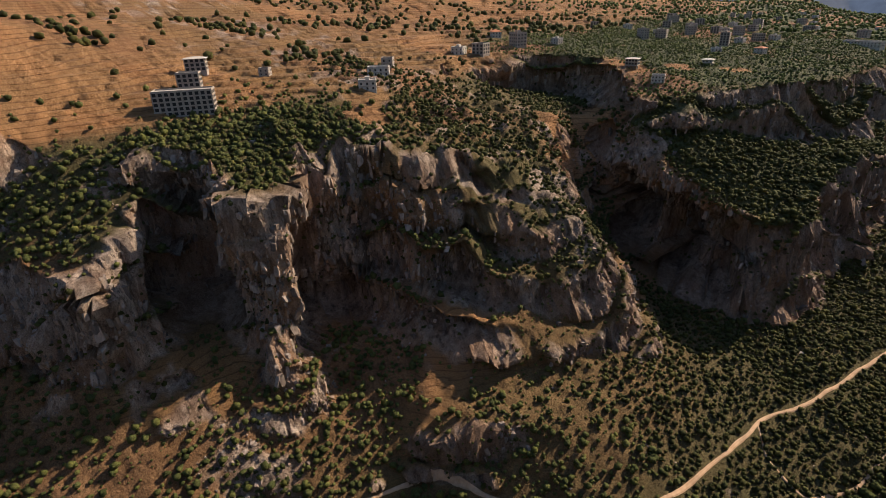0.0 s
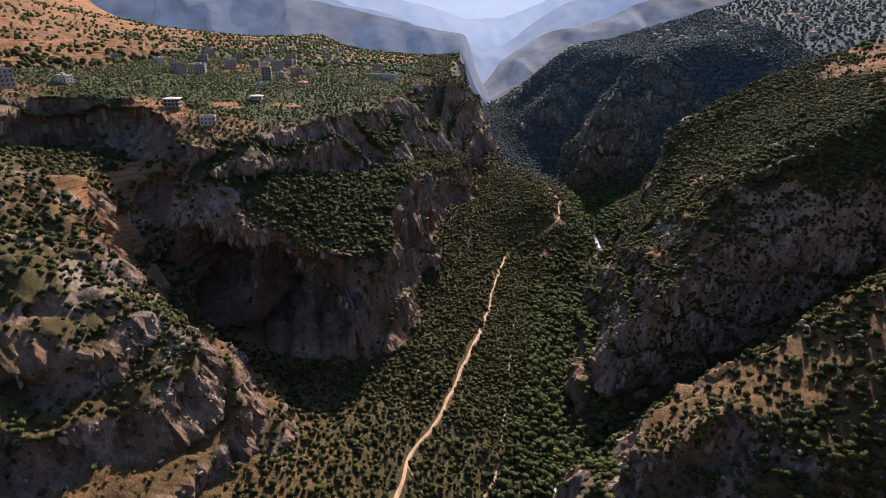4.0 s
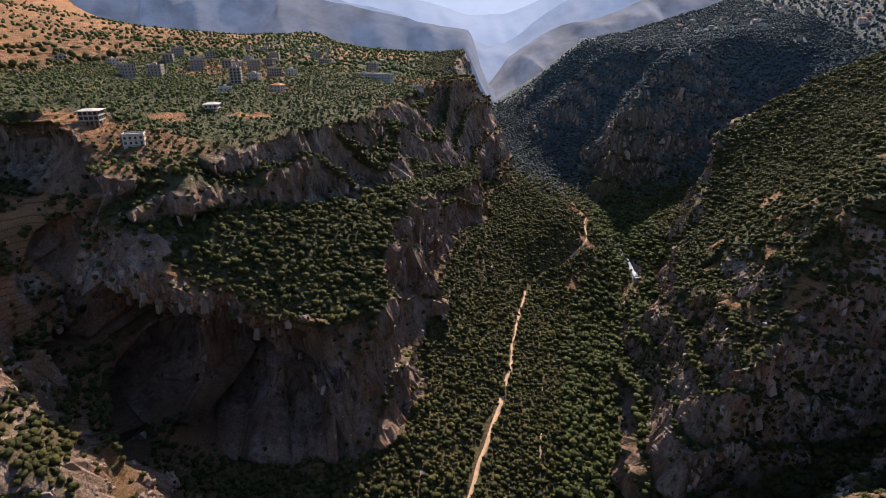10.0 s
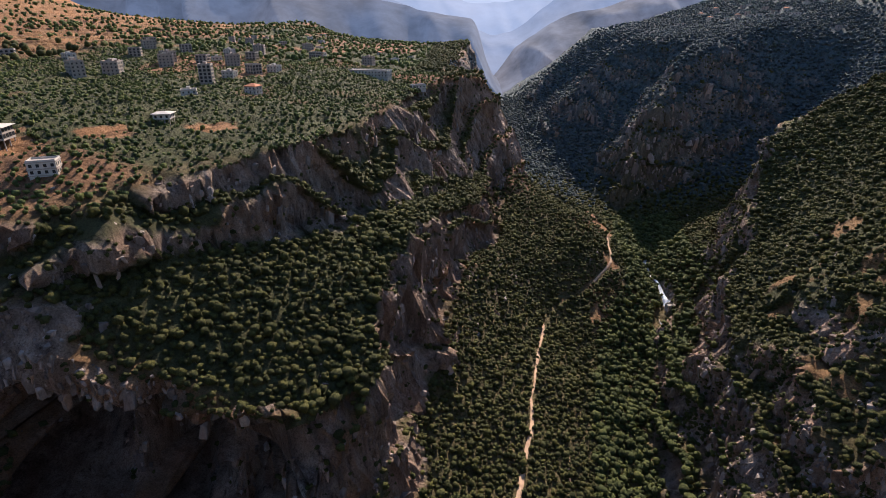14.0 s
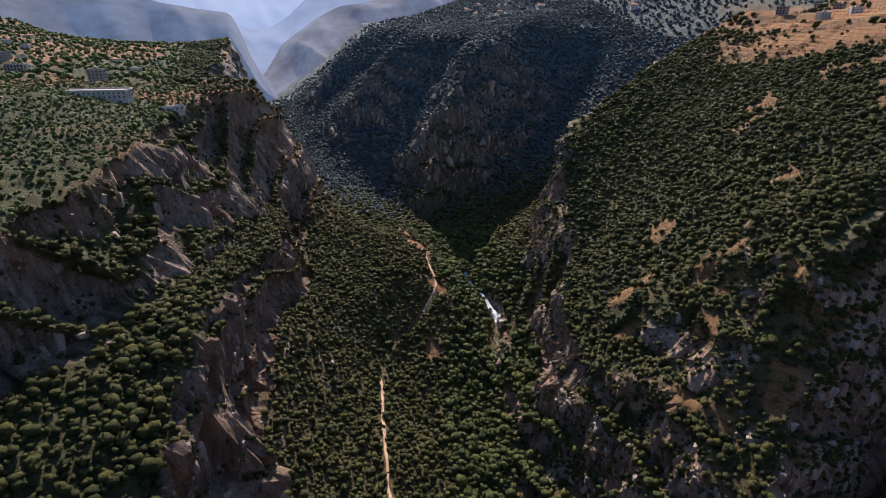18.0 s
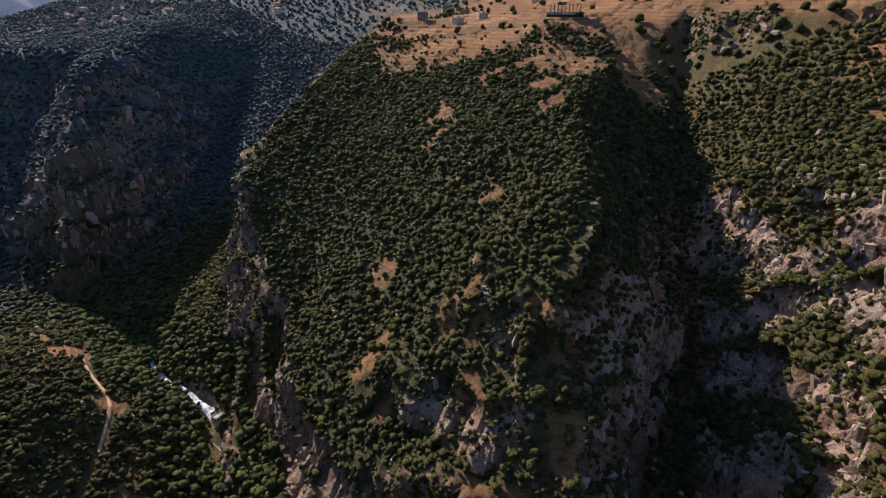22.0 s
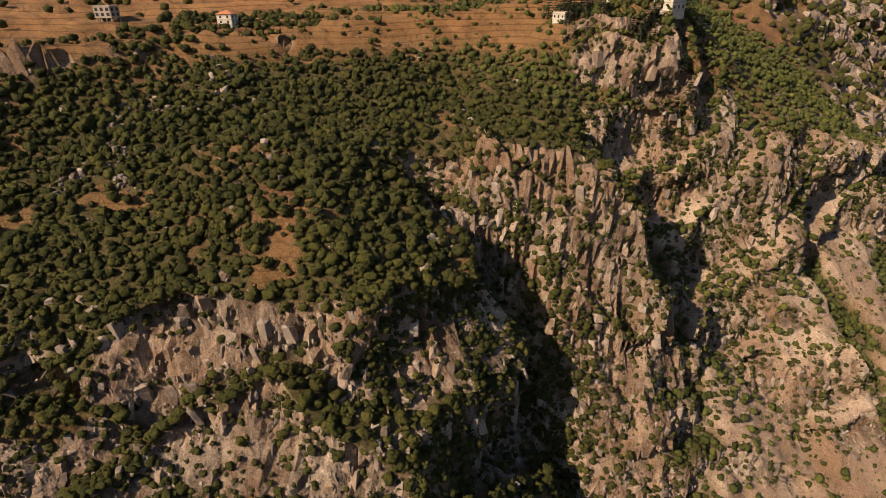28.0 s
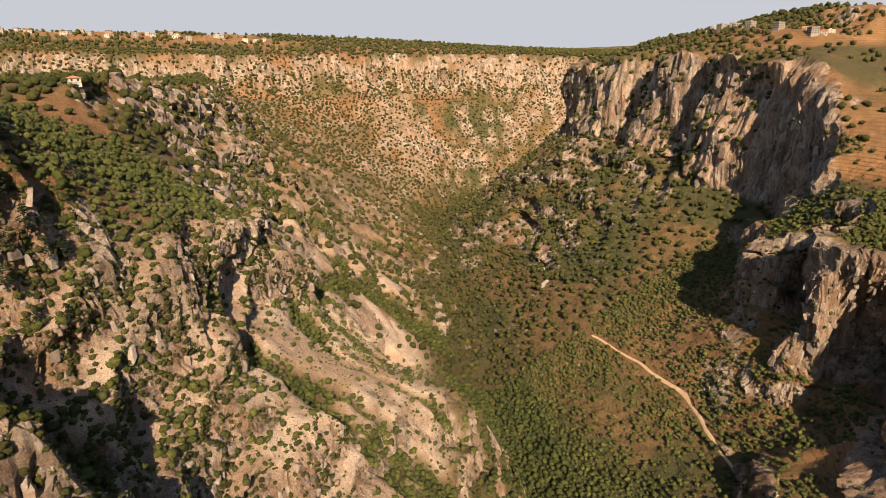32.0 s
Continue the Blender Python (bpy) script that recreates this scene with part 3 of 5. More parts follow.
def region_dry(x, y, z):
    """How far the ground is bare tilled or grazed land."""
    west = smooth(y, -260, -120) * smooth(-x, 250, 300) * smooth(z, 184, 192) * (1 - 0.8 * smooth(y, 330, 420) * (1 - smooth(-x, 310, 400)))
    west = west * (1 - (1 - smooth(z, 276, 290)) * (1 - smooth(y, -10, 30)))
    east = smooth(x, 240, 300) * smooth(z, 190, 214) * smooth(y, 390, 430) * (1 - 0.55 * (1 - smooth(fractal(x / 40, y / 40, 0 * x, 2, 88), -0.2, 0.2)) * (1 - smooth(z, 224, 240)))
    east = east * (1 - 0.8 * smooth(y, 740, 860))
    south = smooth(-y, 1180, 1260) * smooth(x, -250, 50) * smooth(fractal(x / 160, y / 160, 0 * x, 2, 44), -0.5, 0.0)
    field = smooth(x, 190, 230) * smooth(z, 234, 246) * smooth(y, -160, -60) * (1 - smooth(y, 390, 430))
    return np.clip(np.maximum(np.maximum(west, east), np.maximum(field, south)), 0, 1)


push, lift = relief(GX, GY, base_z, cliff)
norm = np.maximum(steep, 0.3)
# hollows and overhangs in the cliffs: x, y, reach, lowest, highest, depth
for cx, cy, reach, low, high, deep in ((-142, 318, 36, 64, 124, 34), (-108, 320, 32, 64, 114, 28), (-168, 324, 26, 84, 134, 18), (-207, 138, 36, 82, 150, 12), (-158, 190, 42, 78, 128, 8), (265, 316, 12, 150, 168, 12), (212, 214, 10, 192, 208, 8), (-242, 76, 22, 104, 170, 16), (-214, 118, 16, 92, 150, 12), (-245, 386, 42, 164, 190, 6), (-48, 400, 34, 68, 120, 9), (-40, 452, 30, 86, 130, 8)):
    near = 1 - smooth(np.hypot(GX - cx, GY - cy), 0.55 * reach, reach)
    push = push - deep * near * smooth(base_z, low, low + 10) * (1 - smooth(base_z, high - 8, high + 6)) * cliff
PX, PY, PZ = GX - push * slope_x / norm, GY - push * slope_y / norm, base_z + lift
dry_here = region_dry(GX, GY, base_z)
step = 2.6
part_up = (PZ / step) % 1.0
terraced = (PZ // step + smooth(part_up, 0.7, 1.0)) * step
PZ = PZ + (terraced - PZ) * dry_here * smooth(steep, 0.02, 0.06) * (1 - smooth(steep, 0.45, 0.7))
near_river = np.full(GX.shape, 1e9)
for p in along(RIVER, 8):
    near_river = np.minimum(near_river, np.hypot(GX - p[0], GY - p[1]))
near_road = np.full(GX.shape, 1e9)
for p in along(ROAD, 4):
    near_road = np.minimum(near_road, np.hypot(GX - p[0], GY - p[1]))
PZ = np.where(near_road < 6, base_z + (PZ - base_z) * smooth(near_road, 3, 6), PZ)


patchy = fractal(GX / 60, GY / 60, 0 * GX, 4, 77)
dry_mask = np.clip(region_dry(GX, GY, base_z) * (0.65 + 0.6 * patchy), 0, 1)
river_x = np.interp(GY, [p[1] for p in RIVER[4:]], [p[0] for p in RIVER[4:]])
for cx, cy, wide in ((-198, 388, 20), (-206, 362, 15), (-196, 338, 14), (-192, 316, 11), (-170, 415, 10), (-140, 452, 9), (-262, 200, 24), (-240, 186, 14), (113, 373, 7), (141, 446, 8), (133, 387, 6), (262, 508, 13), (68, 537, 6), (46, 547, 5), (52, 556, 4), (90, 585, 6), (103, 566, 4), (117, 568, 5), (96, 640, 12), (150, 415, 7), (128, 365, 6), (172, 470, 6), (190, 430, 6), (128, 438, 3), (133, 399, 4), (132, 384, 4), (113, 391, 4), (141, 381, 3), (136, 365, 3), (361, 583, 9), (247, 491, 5), (217, 287, 5), (225, 259, 4), (288, 274, 6), (309, 302, 5), (274, 441, 6), (200, 432, 4), (176, 409, 4), (152, 383, 3), (215, 460, 4), (237, 171, 6), (-205, 312, 14), (-200, 350, 12), (205, 214, 9), (150, 205, 6), (96, 300, 7), (330, 470, 20), (318, 440, 14), (300, 455, 10), (345, 420, 16), (310, 500, 12), (380, 500, 22)):
    bare = 1 - smooth(np.hypot(GX - cx, GY - cy) + 9 * fractal(GX / 9, GY / 9, 0 * GX, 2, 13), 0.6 * wide, wide)
    dry_mask = np.maximum(dry_mask, (0.95 if cx < 0 else 0.62) * bare)
bare_west = (0.35 * smooth(-GX, 50, 90) + 0.65 * smooth(-GX, 120, 170)) * (1 - smooth(base_z, 95, 120)) * (1 - smooth(GY, 230, 320)) * smooth(GY, -30, 20)
bare_west_mask = bare_west
pale_mask = smooth(GX - river_x, 30, 70) * (1 - 0.6 * smooth(-GY, 120, 320)) * (1 - smooth(GY, 150, 220)) * (1 - smooth(base_z, 190, 225)) * smooth(near_river, 25, 60) * smooth(patchy, -0.9, -0.4)
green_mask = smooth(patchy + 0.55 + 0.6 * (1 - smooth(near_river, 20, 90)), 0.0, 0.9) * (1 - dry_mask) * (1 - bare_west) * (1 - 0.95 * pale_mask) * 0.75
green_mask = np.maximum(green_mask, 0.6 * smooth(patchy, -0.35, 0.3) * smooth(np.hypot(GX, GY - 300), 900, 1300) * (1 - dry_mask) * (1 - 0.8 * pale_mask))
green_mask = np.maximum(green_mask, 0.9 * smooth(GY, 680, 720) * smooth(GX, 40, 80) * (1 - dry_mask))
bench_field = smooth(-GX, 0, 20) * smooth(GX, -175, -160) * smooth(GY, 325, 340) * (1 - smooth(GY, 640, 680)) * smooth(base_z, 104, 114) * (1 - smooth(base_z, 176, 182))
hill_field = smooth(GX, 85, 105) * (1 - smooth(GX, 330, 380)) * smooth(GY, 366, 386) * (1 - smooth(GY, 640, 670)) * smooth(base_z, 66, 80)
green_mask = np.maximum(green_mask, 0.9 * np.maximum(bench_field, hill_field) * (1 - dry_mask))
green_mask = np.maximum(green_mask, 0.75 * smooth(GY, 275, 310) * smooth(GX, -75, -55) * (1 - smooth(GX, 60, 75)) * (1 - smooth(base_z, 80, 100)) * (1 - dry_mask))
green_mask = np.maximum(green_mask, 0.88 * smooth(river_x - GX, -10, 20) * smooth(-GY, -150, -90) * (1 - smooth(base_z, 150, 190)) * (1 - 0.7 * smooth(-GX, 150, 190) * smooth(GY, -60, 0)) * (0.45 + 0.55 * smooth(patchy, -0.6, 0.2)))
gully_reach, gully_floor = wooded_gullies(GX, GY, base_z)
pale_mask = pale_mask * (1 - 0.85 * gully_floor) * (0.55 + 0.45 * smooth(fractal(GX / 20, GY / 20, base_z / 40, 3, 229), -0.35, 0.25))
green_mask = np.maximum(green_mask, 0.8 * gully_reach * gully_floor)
low_ridge = smooth(GX, 55, 75) * (1 - smooth(GX, 165, 185)) * smooth(GY, 225, 240) * (1 - smooth(GY, 285, 300)) * smooth(base_z, 40, 60)
spur_top = smooth(-GX, 140, 155) * smooth(GY, 150, 165) * (1 - smooth(GY, 310, 330)) * smooth(base_z, 110, 125)
dry_mask = np.maximum(dry_mask, np.maximum(0.42 * low_ridge, 0.45 * spur_top) * smooth(patchy, -0.5, 0.2))
green_mask = np.maximum(green_mask * (1 - 0.5 * low_ridge), 0.3 * spur_top * smooth(patchy, -0.6, 0.2))
green_mask = np.maximum(green_mask, 0.92 * smooth(-GX, 40, 60) * smooth(base_z, 176, 184) * smooth(GY, 330, 370) * (1 - smooth(dry_mask, 0.1, 0.5)) * smooth(patchy, -0.7, -0.1))
rock_noise = fractal(GX / 18, GY / 18, base_z / 18, 3, 91)
far_south = smooth(-GY, 200, 380)
rock_noise = rock_noise + far_south * (1.1 * fractal(GX / 70, GY / 70, base_z / 34, 4, 227, 0.6) + 0.35)
# steep western and gorge faces that get the stain with painted shade
shade_stain_mask = 0.85 * smooth(-GX, -130, -90) * smooth(GY, 95, 120) * (1 - smooth(GY, 660, 720)) * smooth(steep, 1.2, 2.0) * np.where(GX > -60, smooth(GY, 320, 335), 1.0)
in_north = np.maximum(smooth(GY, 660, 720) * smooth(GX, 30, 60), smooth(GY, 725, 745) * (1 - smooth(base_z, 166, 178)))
rock_mask = (1 - 0.7 * in_north) * (1 - 0.75 * gorge_head) * (1 - 0.55 * low_ridge) * (1 - 0.8 * spur_top * smooth(fractal(GX / 24, GY / 24, 0 * GX, 2, 163), -0.25, 0.15)) * np.clip(smooth(steep + 0.75 * rock_noise - 0.5 * np.maximum(bench_field, hill_field), 1.25, 1.75), 0, 1)

dry_mask = np.maximum(dry_mask, 0.85 * bare_west * smooth(patchy, -0.6, 0.1))
rock_mask = np.maximum(rock_mask, 0.85 * spur_top * (1 - smooth(dry_mask, 0.6, 0.9)) * smooth(fractal(GX / 12, GY / 12, base_z / 20, 3, 239), 0.22, 0.42))
green_mask = np.maximum(green_mask, 0.92 * in_north * (1 - dry_mask))


def grid_mesh(name, xs, ys, zs, fields):
    ny, nx = xs.shape
    me = bpy.data.meshes.new(name)
    me.vertices.add(nx * ny)
    me.vertices.foreach_set("co", np.stack([xs, ys, zs], -1).astype(np.float32).ravel())
    idx = np.arange(nx * ny).reshape(ny, nx)
    quads = np.stack([idx[:-1, :-1], idx[:-1, 1:], idx[1:, 1:], idx[1:, :-1]], -1).reshape(-1, 4)
    fill(me, quads)
    for key, values in fields.items():
        me.attributes.new(key, "FLOAT", "POINT").data.foreach_set("value", values.astype(np.float32).ravel())
    return me


def fill(me, faces):
    """Gives a mesh its faces, all with the same number of corners."""
    n, k = faces.shape
    me.loops.add(n * k)
    me.loops.foreach_set("vertex_index", faces.astype(np.int32).ravel())
    me.polygons.add(n)
    me.polygons.foreach_set("loop_start", np.arange(0, n * k, k, dtype=np.int32))
    me.update(calc_edges=True)
    me.shade_flat()


# the north field weights the painted haze tint, stronger farther up the valley
ground = new("ground", grid_mesh("ground", PX, PY, PZ, {"rock": rock_mask, "dry": dry_mask, "green": green_mask, "pale": pale_mask, "shade_stain": shade_stain_mask, "north": 0.95 * in_north * smooth(GY + 0.5 * np.maximum(GX - 150, 0), 710, 880) * (1 - dry_mask)}))
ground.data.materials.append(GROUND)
ground.data.polygons.foreach_set("use_smooth", (cliff[:-1, :-1] < 0.3).ravel())
tagged(ground, "limestone gorge with ochre soil slopes and grey cliffs", "terrain", kind="structure")


def surface(x, y):
    """Height of the finished ground, near enough, at flat places."""
    x, y = np.asarray(x, float), np.asarray(y, float)
    i = np.clip(np.searchsorted(gx_line, x) - 1, 0, len(gx_line) - 2)
    j = np.clip(np.searchsorted(gy_line, y) - 1, 0, len(gy_line) - 2)
    u, v = (x - gx_line[i]) / (gx_line[i + 1] - gx_line[i]), (y - gy_line[j]) / (gy_line[j + 1] - gy_line[j])
    pick = lambda f: (f[j, i] * (1 - u) + f[j, i + 1] * u) * (1 - v) + (f[j + 1, i] * (1 - u) + f[j + 1, i + 1] * u) * v
    return pick


def ground_z(x, y):
    return float(surface(np.array([x]), np.array([y]))(PZ)[0])


# ---- far ranges, their haze painted as glow ----
def far_range(x0, x1, y0, depth, crest, seed, colour, low, patch, label):
    """A mountain side with haze painted in as emission: a long ribbed slope whose crest follows heights along x."""
    n, rows = 520, 34
    xs = np.linspace(x0, x1, n)
    top = np.interp(xs, [p[0] for p in crest], [p[1] for p in crest])
    for _ in range(3):
        top[1:-1] = 0.25 * top[:-2] + 0.5 * top[1:-1] + 0.25 * top[2:]
    top = top + 9 * fractal(xs / 170, 0 * xs, 0 * xs, 4, seed)
    v = np.linspace(0, 1, rows)[:, None]
    X = np.repeat(xs[None], rows, 0)
    rib = 1 - np.abs(fractal(X / 150 + 0.4 * v, 0.8 * v + 0 * X, 0 * X, 3, seed + 5))
    Z = low + (top[None] - low) * v**0.85 + 100 * patch * np.sin(v * math.pi) * (rib - 0.6)
    Y = y0 + v * depth - (40 + 300 * patch) * np.sin(v * math.pi * 0.8 + 0.2) * rib
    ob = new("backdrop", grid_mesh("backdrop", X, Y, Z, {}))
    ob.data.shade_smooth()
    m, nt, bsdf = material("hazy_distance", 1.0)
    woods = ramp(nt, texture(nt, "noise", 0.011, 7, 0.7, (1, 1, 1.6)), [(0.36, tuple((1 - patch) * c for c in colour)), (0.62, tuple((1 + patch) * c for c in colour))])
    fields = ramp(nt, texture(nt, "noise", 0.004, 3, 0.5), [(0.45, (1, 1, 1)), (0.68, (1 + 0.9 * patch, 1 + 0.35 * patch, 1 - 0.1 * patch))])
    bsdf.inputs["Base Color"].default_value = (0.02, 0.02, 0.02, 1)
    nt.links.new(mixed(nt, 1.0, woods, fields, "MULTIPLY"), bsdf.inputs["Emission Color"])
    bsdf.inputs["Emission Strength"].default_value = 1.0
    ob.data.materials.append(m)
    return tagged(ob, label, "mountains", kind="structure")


# each farther range glows paler, painting in thicker haze
far_range(-1500, 140, 1330, 260, [(-1500, 430), (-800, 372), (-430, 304), (-240, 264), (-120, 243), (-40, 231), (0, 222), (14, 196), (28, 146), (48, 104), (90, 90), (140, 80)], 3, (0.056, 0.066, 0.086), 40, 0.26, "wall of the far valley, glowing with painted blue-grey haze")
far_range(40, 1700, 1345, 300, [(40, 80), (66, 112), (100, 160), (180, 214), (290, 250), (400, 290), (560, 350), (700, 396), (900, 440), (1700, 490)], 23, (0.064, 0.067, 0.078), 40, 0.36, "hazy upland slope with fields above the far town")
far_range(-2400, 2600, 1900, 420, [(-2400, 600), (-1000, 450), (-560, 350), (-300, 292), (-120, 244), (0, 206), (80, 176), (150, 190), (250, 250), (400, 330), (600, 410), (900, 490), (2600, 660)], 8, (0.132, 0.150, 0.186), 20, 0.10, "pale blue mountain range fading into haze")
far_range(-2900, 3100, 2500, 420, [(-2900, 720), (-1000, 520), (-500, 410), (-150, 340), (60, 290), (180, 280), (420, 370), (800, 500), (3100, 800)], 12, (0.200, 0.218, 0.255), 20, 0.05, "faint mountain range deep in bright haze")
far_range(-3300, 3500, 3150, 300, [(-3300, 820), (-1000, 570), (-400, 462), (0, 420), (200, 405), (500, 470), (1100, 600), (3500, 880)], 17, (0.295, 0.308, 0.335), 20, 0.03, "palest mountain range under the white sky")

# ---- where the houses stand ----
VILLAGE = [(-318, 340), (-305, 352), (-340, 413), (-303, 398), (-281, 424), (-350, 603), (-258, 536), (-250, 560), (-249, 626), (-230, 647), (-209, 652), (-228, 668), (-241, 728), (-256, 823), (-220, 748), (-228, 850), (-254, 640), (-274, 713), (-184, 582), (-174, 600), (-165, 618), (-178, 508), (-112, 723), (-192, 815), (-97, 800), (-316, 617), (-272, 600), (-290, 660), (-300, 700), (-320, 740), (-210, 700), (-170, 760)]
EAST_TOWN = [(440, 584), (529, 577), (427, 600), (430, 640), (552, 472), (601, 526), (585, 560), (640, 600), (500, 640), (470, 700), (540, 690)]
SOUTH = [(-470, -118), (-486, -140), (-480, -165), (-505, -130), (-500, -180), (-520, -160), (-530, -200), (-515, -230), (-545, -150), (-505, -262), (-515, -285), (-510, -240), (-530, -305), (-498, -215), (-526, -258), (-545, -280)]
# places kept clear of trees: the stream bed, the tank and small dirt clearings
OPEN_GROUND = [(130, 566, 6), (132, 576, 5), (132, 586, 5), (131, 596, 5), (129, 606, 5), (128, 616, 5), (131, 628, 4), (119, 545, 9), (120, 534, 6), (122, 556, 7), (68, 537, 5), (46, 547, 4), (52, 556, 3), (90, 584, 5), (88, 592, 4), (96, 571, 3), (103, 566, 3), (117, 568, 4)]
pick = random.Random(5)
FAR_TOWN = []
for centre, count, spread in (((520, 1030), 40, 100), ((690, 1100), 36, 100), ((400, 1060), 20, 60)):
    FAR_TOWN += [(centre[0] + pick.gauss(0, spread), centre[1] + pick.gauss(0, spread * 0.45)) for _ in range(count)]
FAR_TOWN += [(pick.uniform(-60, 900), -1290 - pick.random() * 110) for _ in range(40)] + [(-200 + pick.gauss(0, 90), 900 + pick.gauss(0, 70)) for _ in range(14)]


# ---- the dirt road and the stream ----
def ribbon(name, line, width, mat, lift, wobble, label, category):
    pts = along(line, 3.0)[:, :2]
    for _ in range(6):
        pts[1:-1] = 0.25 * pts[:-2] + 0.5 * pts[1:-1] + 0.25 * pts[2:]
    pts += np.stack([fractal(pts[:, 0] / 22, pts[:, 1] / 22, 0 * pts[:, 0], 2, 3), fractal(pts[:, 0] / 22, pts[:, 1] / 22, 0 * pts[:, 0], 2, 8)], -1) * wobble
    way = np.gradient(pts, axis=0)
    way /= np.linalg.norm(way, axis=1)[:, None]
    side = np.stack([-way[:, 1], way[:, 0]], -1)
    half = width * (0.5 + 0.12 * fractal(pts[:, 0] / 9, pts[:, 1] / 9, 0 * pts[:, 0], 2, 12))
    rows = []
    for s in (-1, -0.5, 0, 0.5, 1):
        p = pts + side * (half * s)[:, None]
        z = surface(p[:, 0], p[:, 1])(PZ) + lift - (0.5 if abs(s) == 1 else 0)
        rows.append(np.stack([p[:, 0], p[:, 1], z], -1))
    xyz = np.stack(rows, 0)
    ob = new(name, grid_mesh(name, xyz[..., 0], xyz[..., 1], xyz[..., 2], {}))
    ob.data.materials.append(mat)
    return tagged(ob, label, category, kind="structure")


ribbon("road", ROAD[2:16], 2.2, TRACK, 0.35, 1.2, "pale ochre dirt road along the wooded slope", "road")
ribbon("road", ROAD[17:20], 2.0, TRACK, 0.35, 0.8, "upper bend of the pale ochre dirt road in woods", "road")
ribbon("track", [(-41, 262, 39), (-30, 246, 33), (-11, 243, 27), (5, 271, 24), (13, 317, 22), (18, 350, 22), (26, 410, 26)], 1.7, TRACK, 0.3, 0.6, "narrow dirt track branching off below the road", "track")
ribbon("water", [(36, 268, 4), (43, 290, 5), (52, 325, 7), (60, 352, 9)], 3.0, WATER, 0.5, 1.0, "pale shallow stream between trees", "stream")
ribbon("water", [(130, 566, 30), (132, 578, 31), (131, 592, 33), (129, 606, 35), (128, 618, 36), (134, 640, 39)], 3.6, WATER, 0.6, 1.0, "white stream tumbling over boulders", "stream")

# ---- trees ----
rng = np.random.default_rng(7)


def crown_template(level, sprays, seed):
    """Corners of an uneven crown of radius 1, sitting on 0: a lumpy mass of boughs with loose sprays of leaves round it."""
    r = np.random.default_rng(seed)
    bm = bmesh.new()
    bmesh.ops.create_icosphere(bm, subdivisions=level, radius=1.0)
    bm.verts.index_update()
    d = np.array([tuple(v.co.normalized()) for v in bm.verts])
    faces = [[v.index for v in f.verts] for f in bm.faces]
    bm.free()
    lobes = r.normal(size=(8, 3)) * (1, 1, 0.7) + (0, 0, 0.25)
    lobes /= np.linalg.norm(lobes, axis=1)[:, None]
    swell = np.clip(d @ lobes.T, 0, 1).max(1) ** 5
    reach = (0.54 + 0.46 * swell) * r.uniform(0.80, 1.16, len(d))
    verts = d * reach[:, None] * (1, 1, 0.82 + 0.25 * r.random()) + (0, 0, 0.62)
    extra = []
    for n in range(sprays):
        way = r.normal(size=3)
        way /= np.linalg.norm(way)
        way[2] = abs(way[2]) if n % 3 else way[2]
        k = int(np.argmax(d @ way))
        p = verts[k] + way * r.uniform(0.0, 0.10)
        face = way + 0.6 * r.normal(size=3)
        t = np.cross(face, r.normal(size=3))
        t /= np.linalg.norm(t)
        b = np.cross(face, t)
        b /= np.linalg.norm(b)
        size = 0.11 + 0.11 * r.random()
        at = len(verts) + len(extra)
        extra += [p - t * size - b * size * 0.6, p + t * size * 0.8 - b * size, p + t * size + b * size * 0.7, p - t * size * 0.7 + b * size]
        faces += [[at, at + 1, at + 2], [at, at + 2, at + 3]]
    if extra:
        verts = np.concatenate([verts, np.array(extra)])
    verts[:, 2] = np.maximum(verts[:, 2], 0.02)
    return verts, np.array(faces)


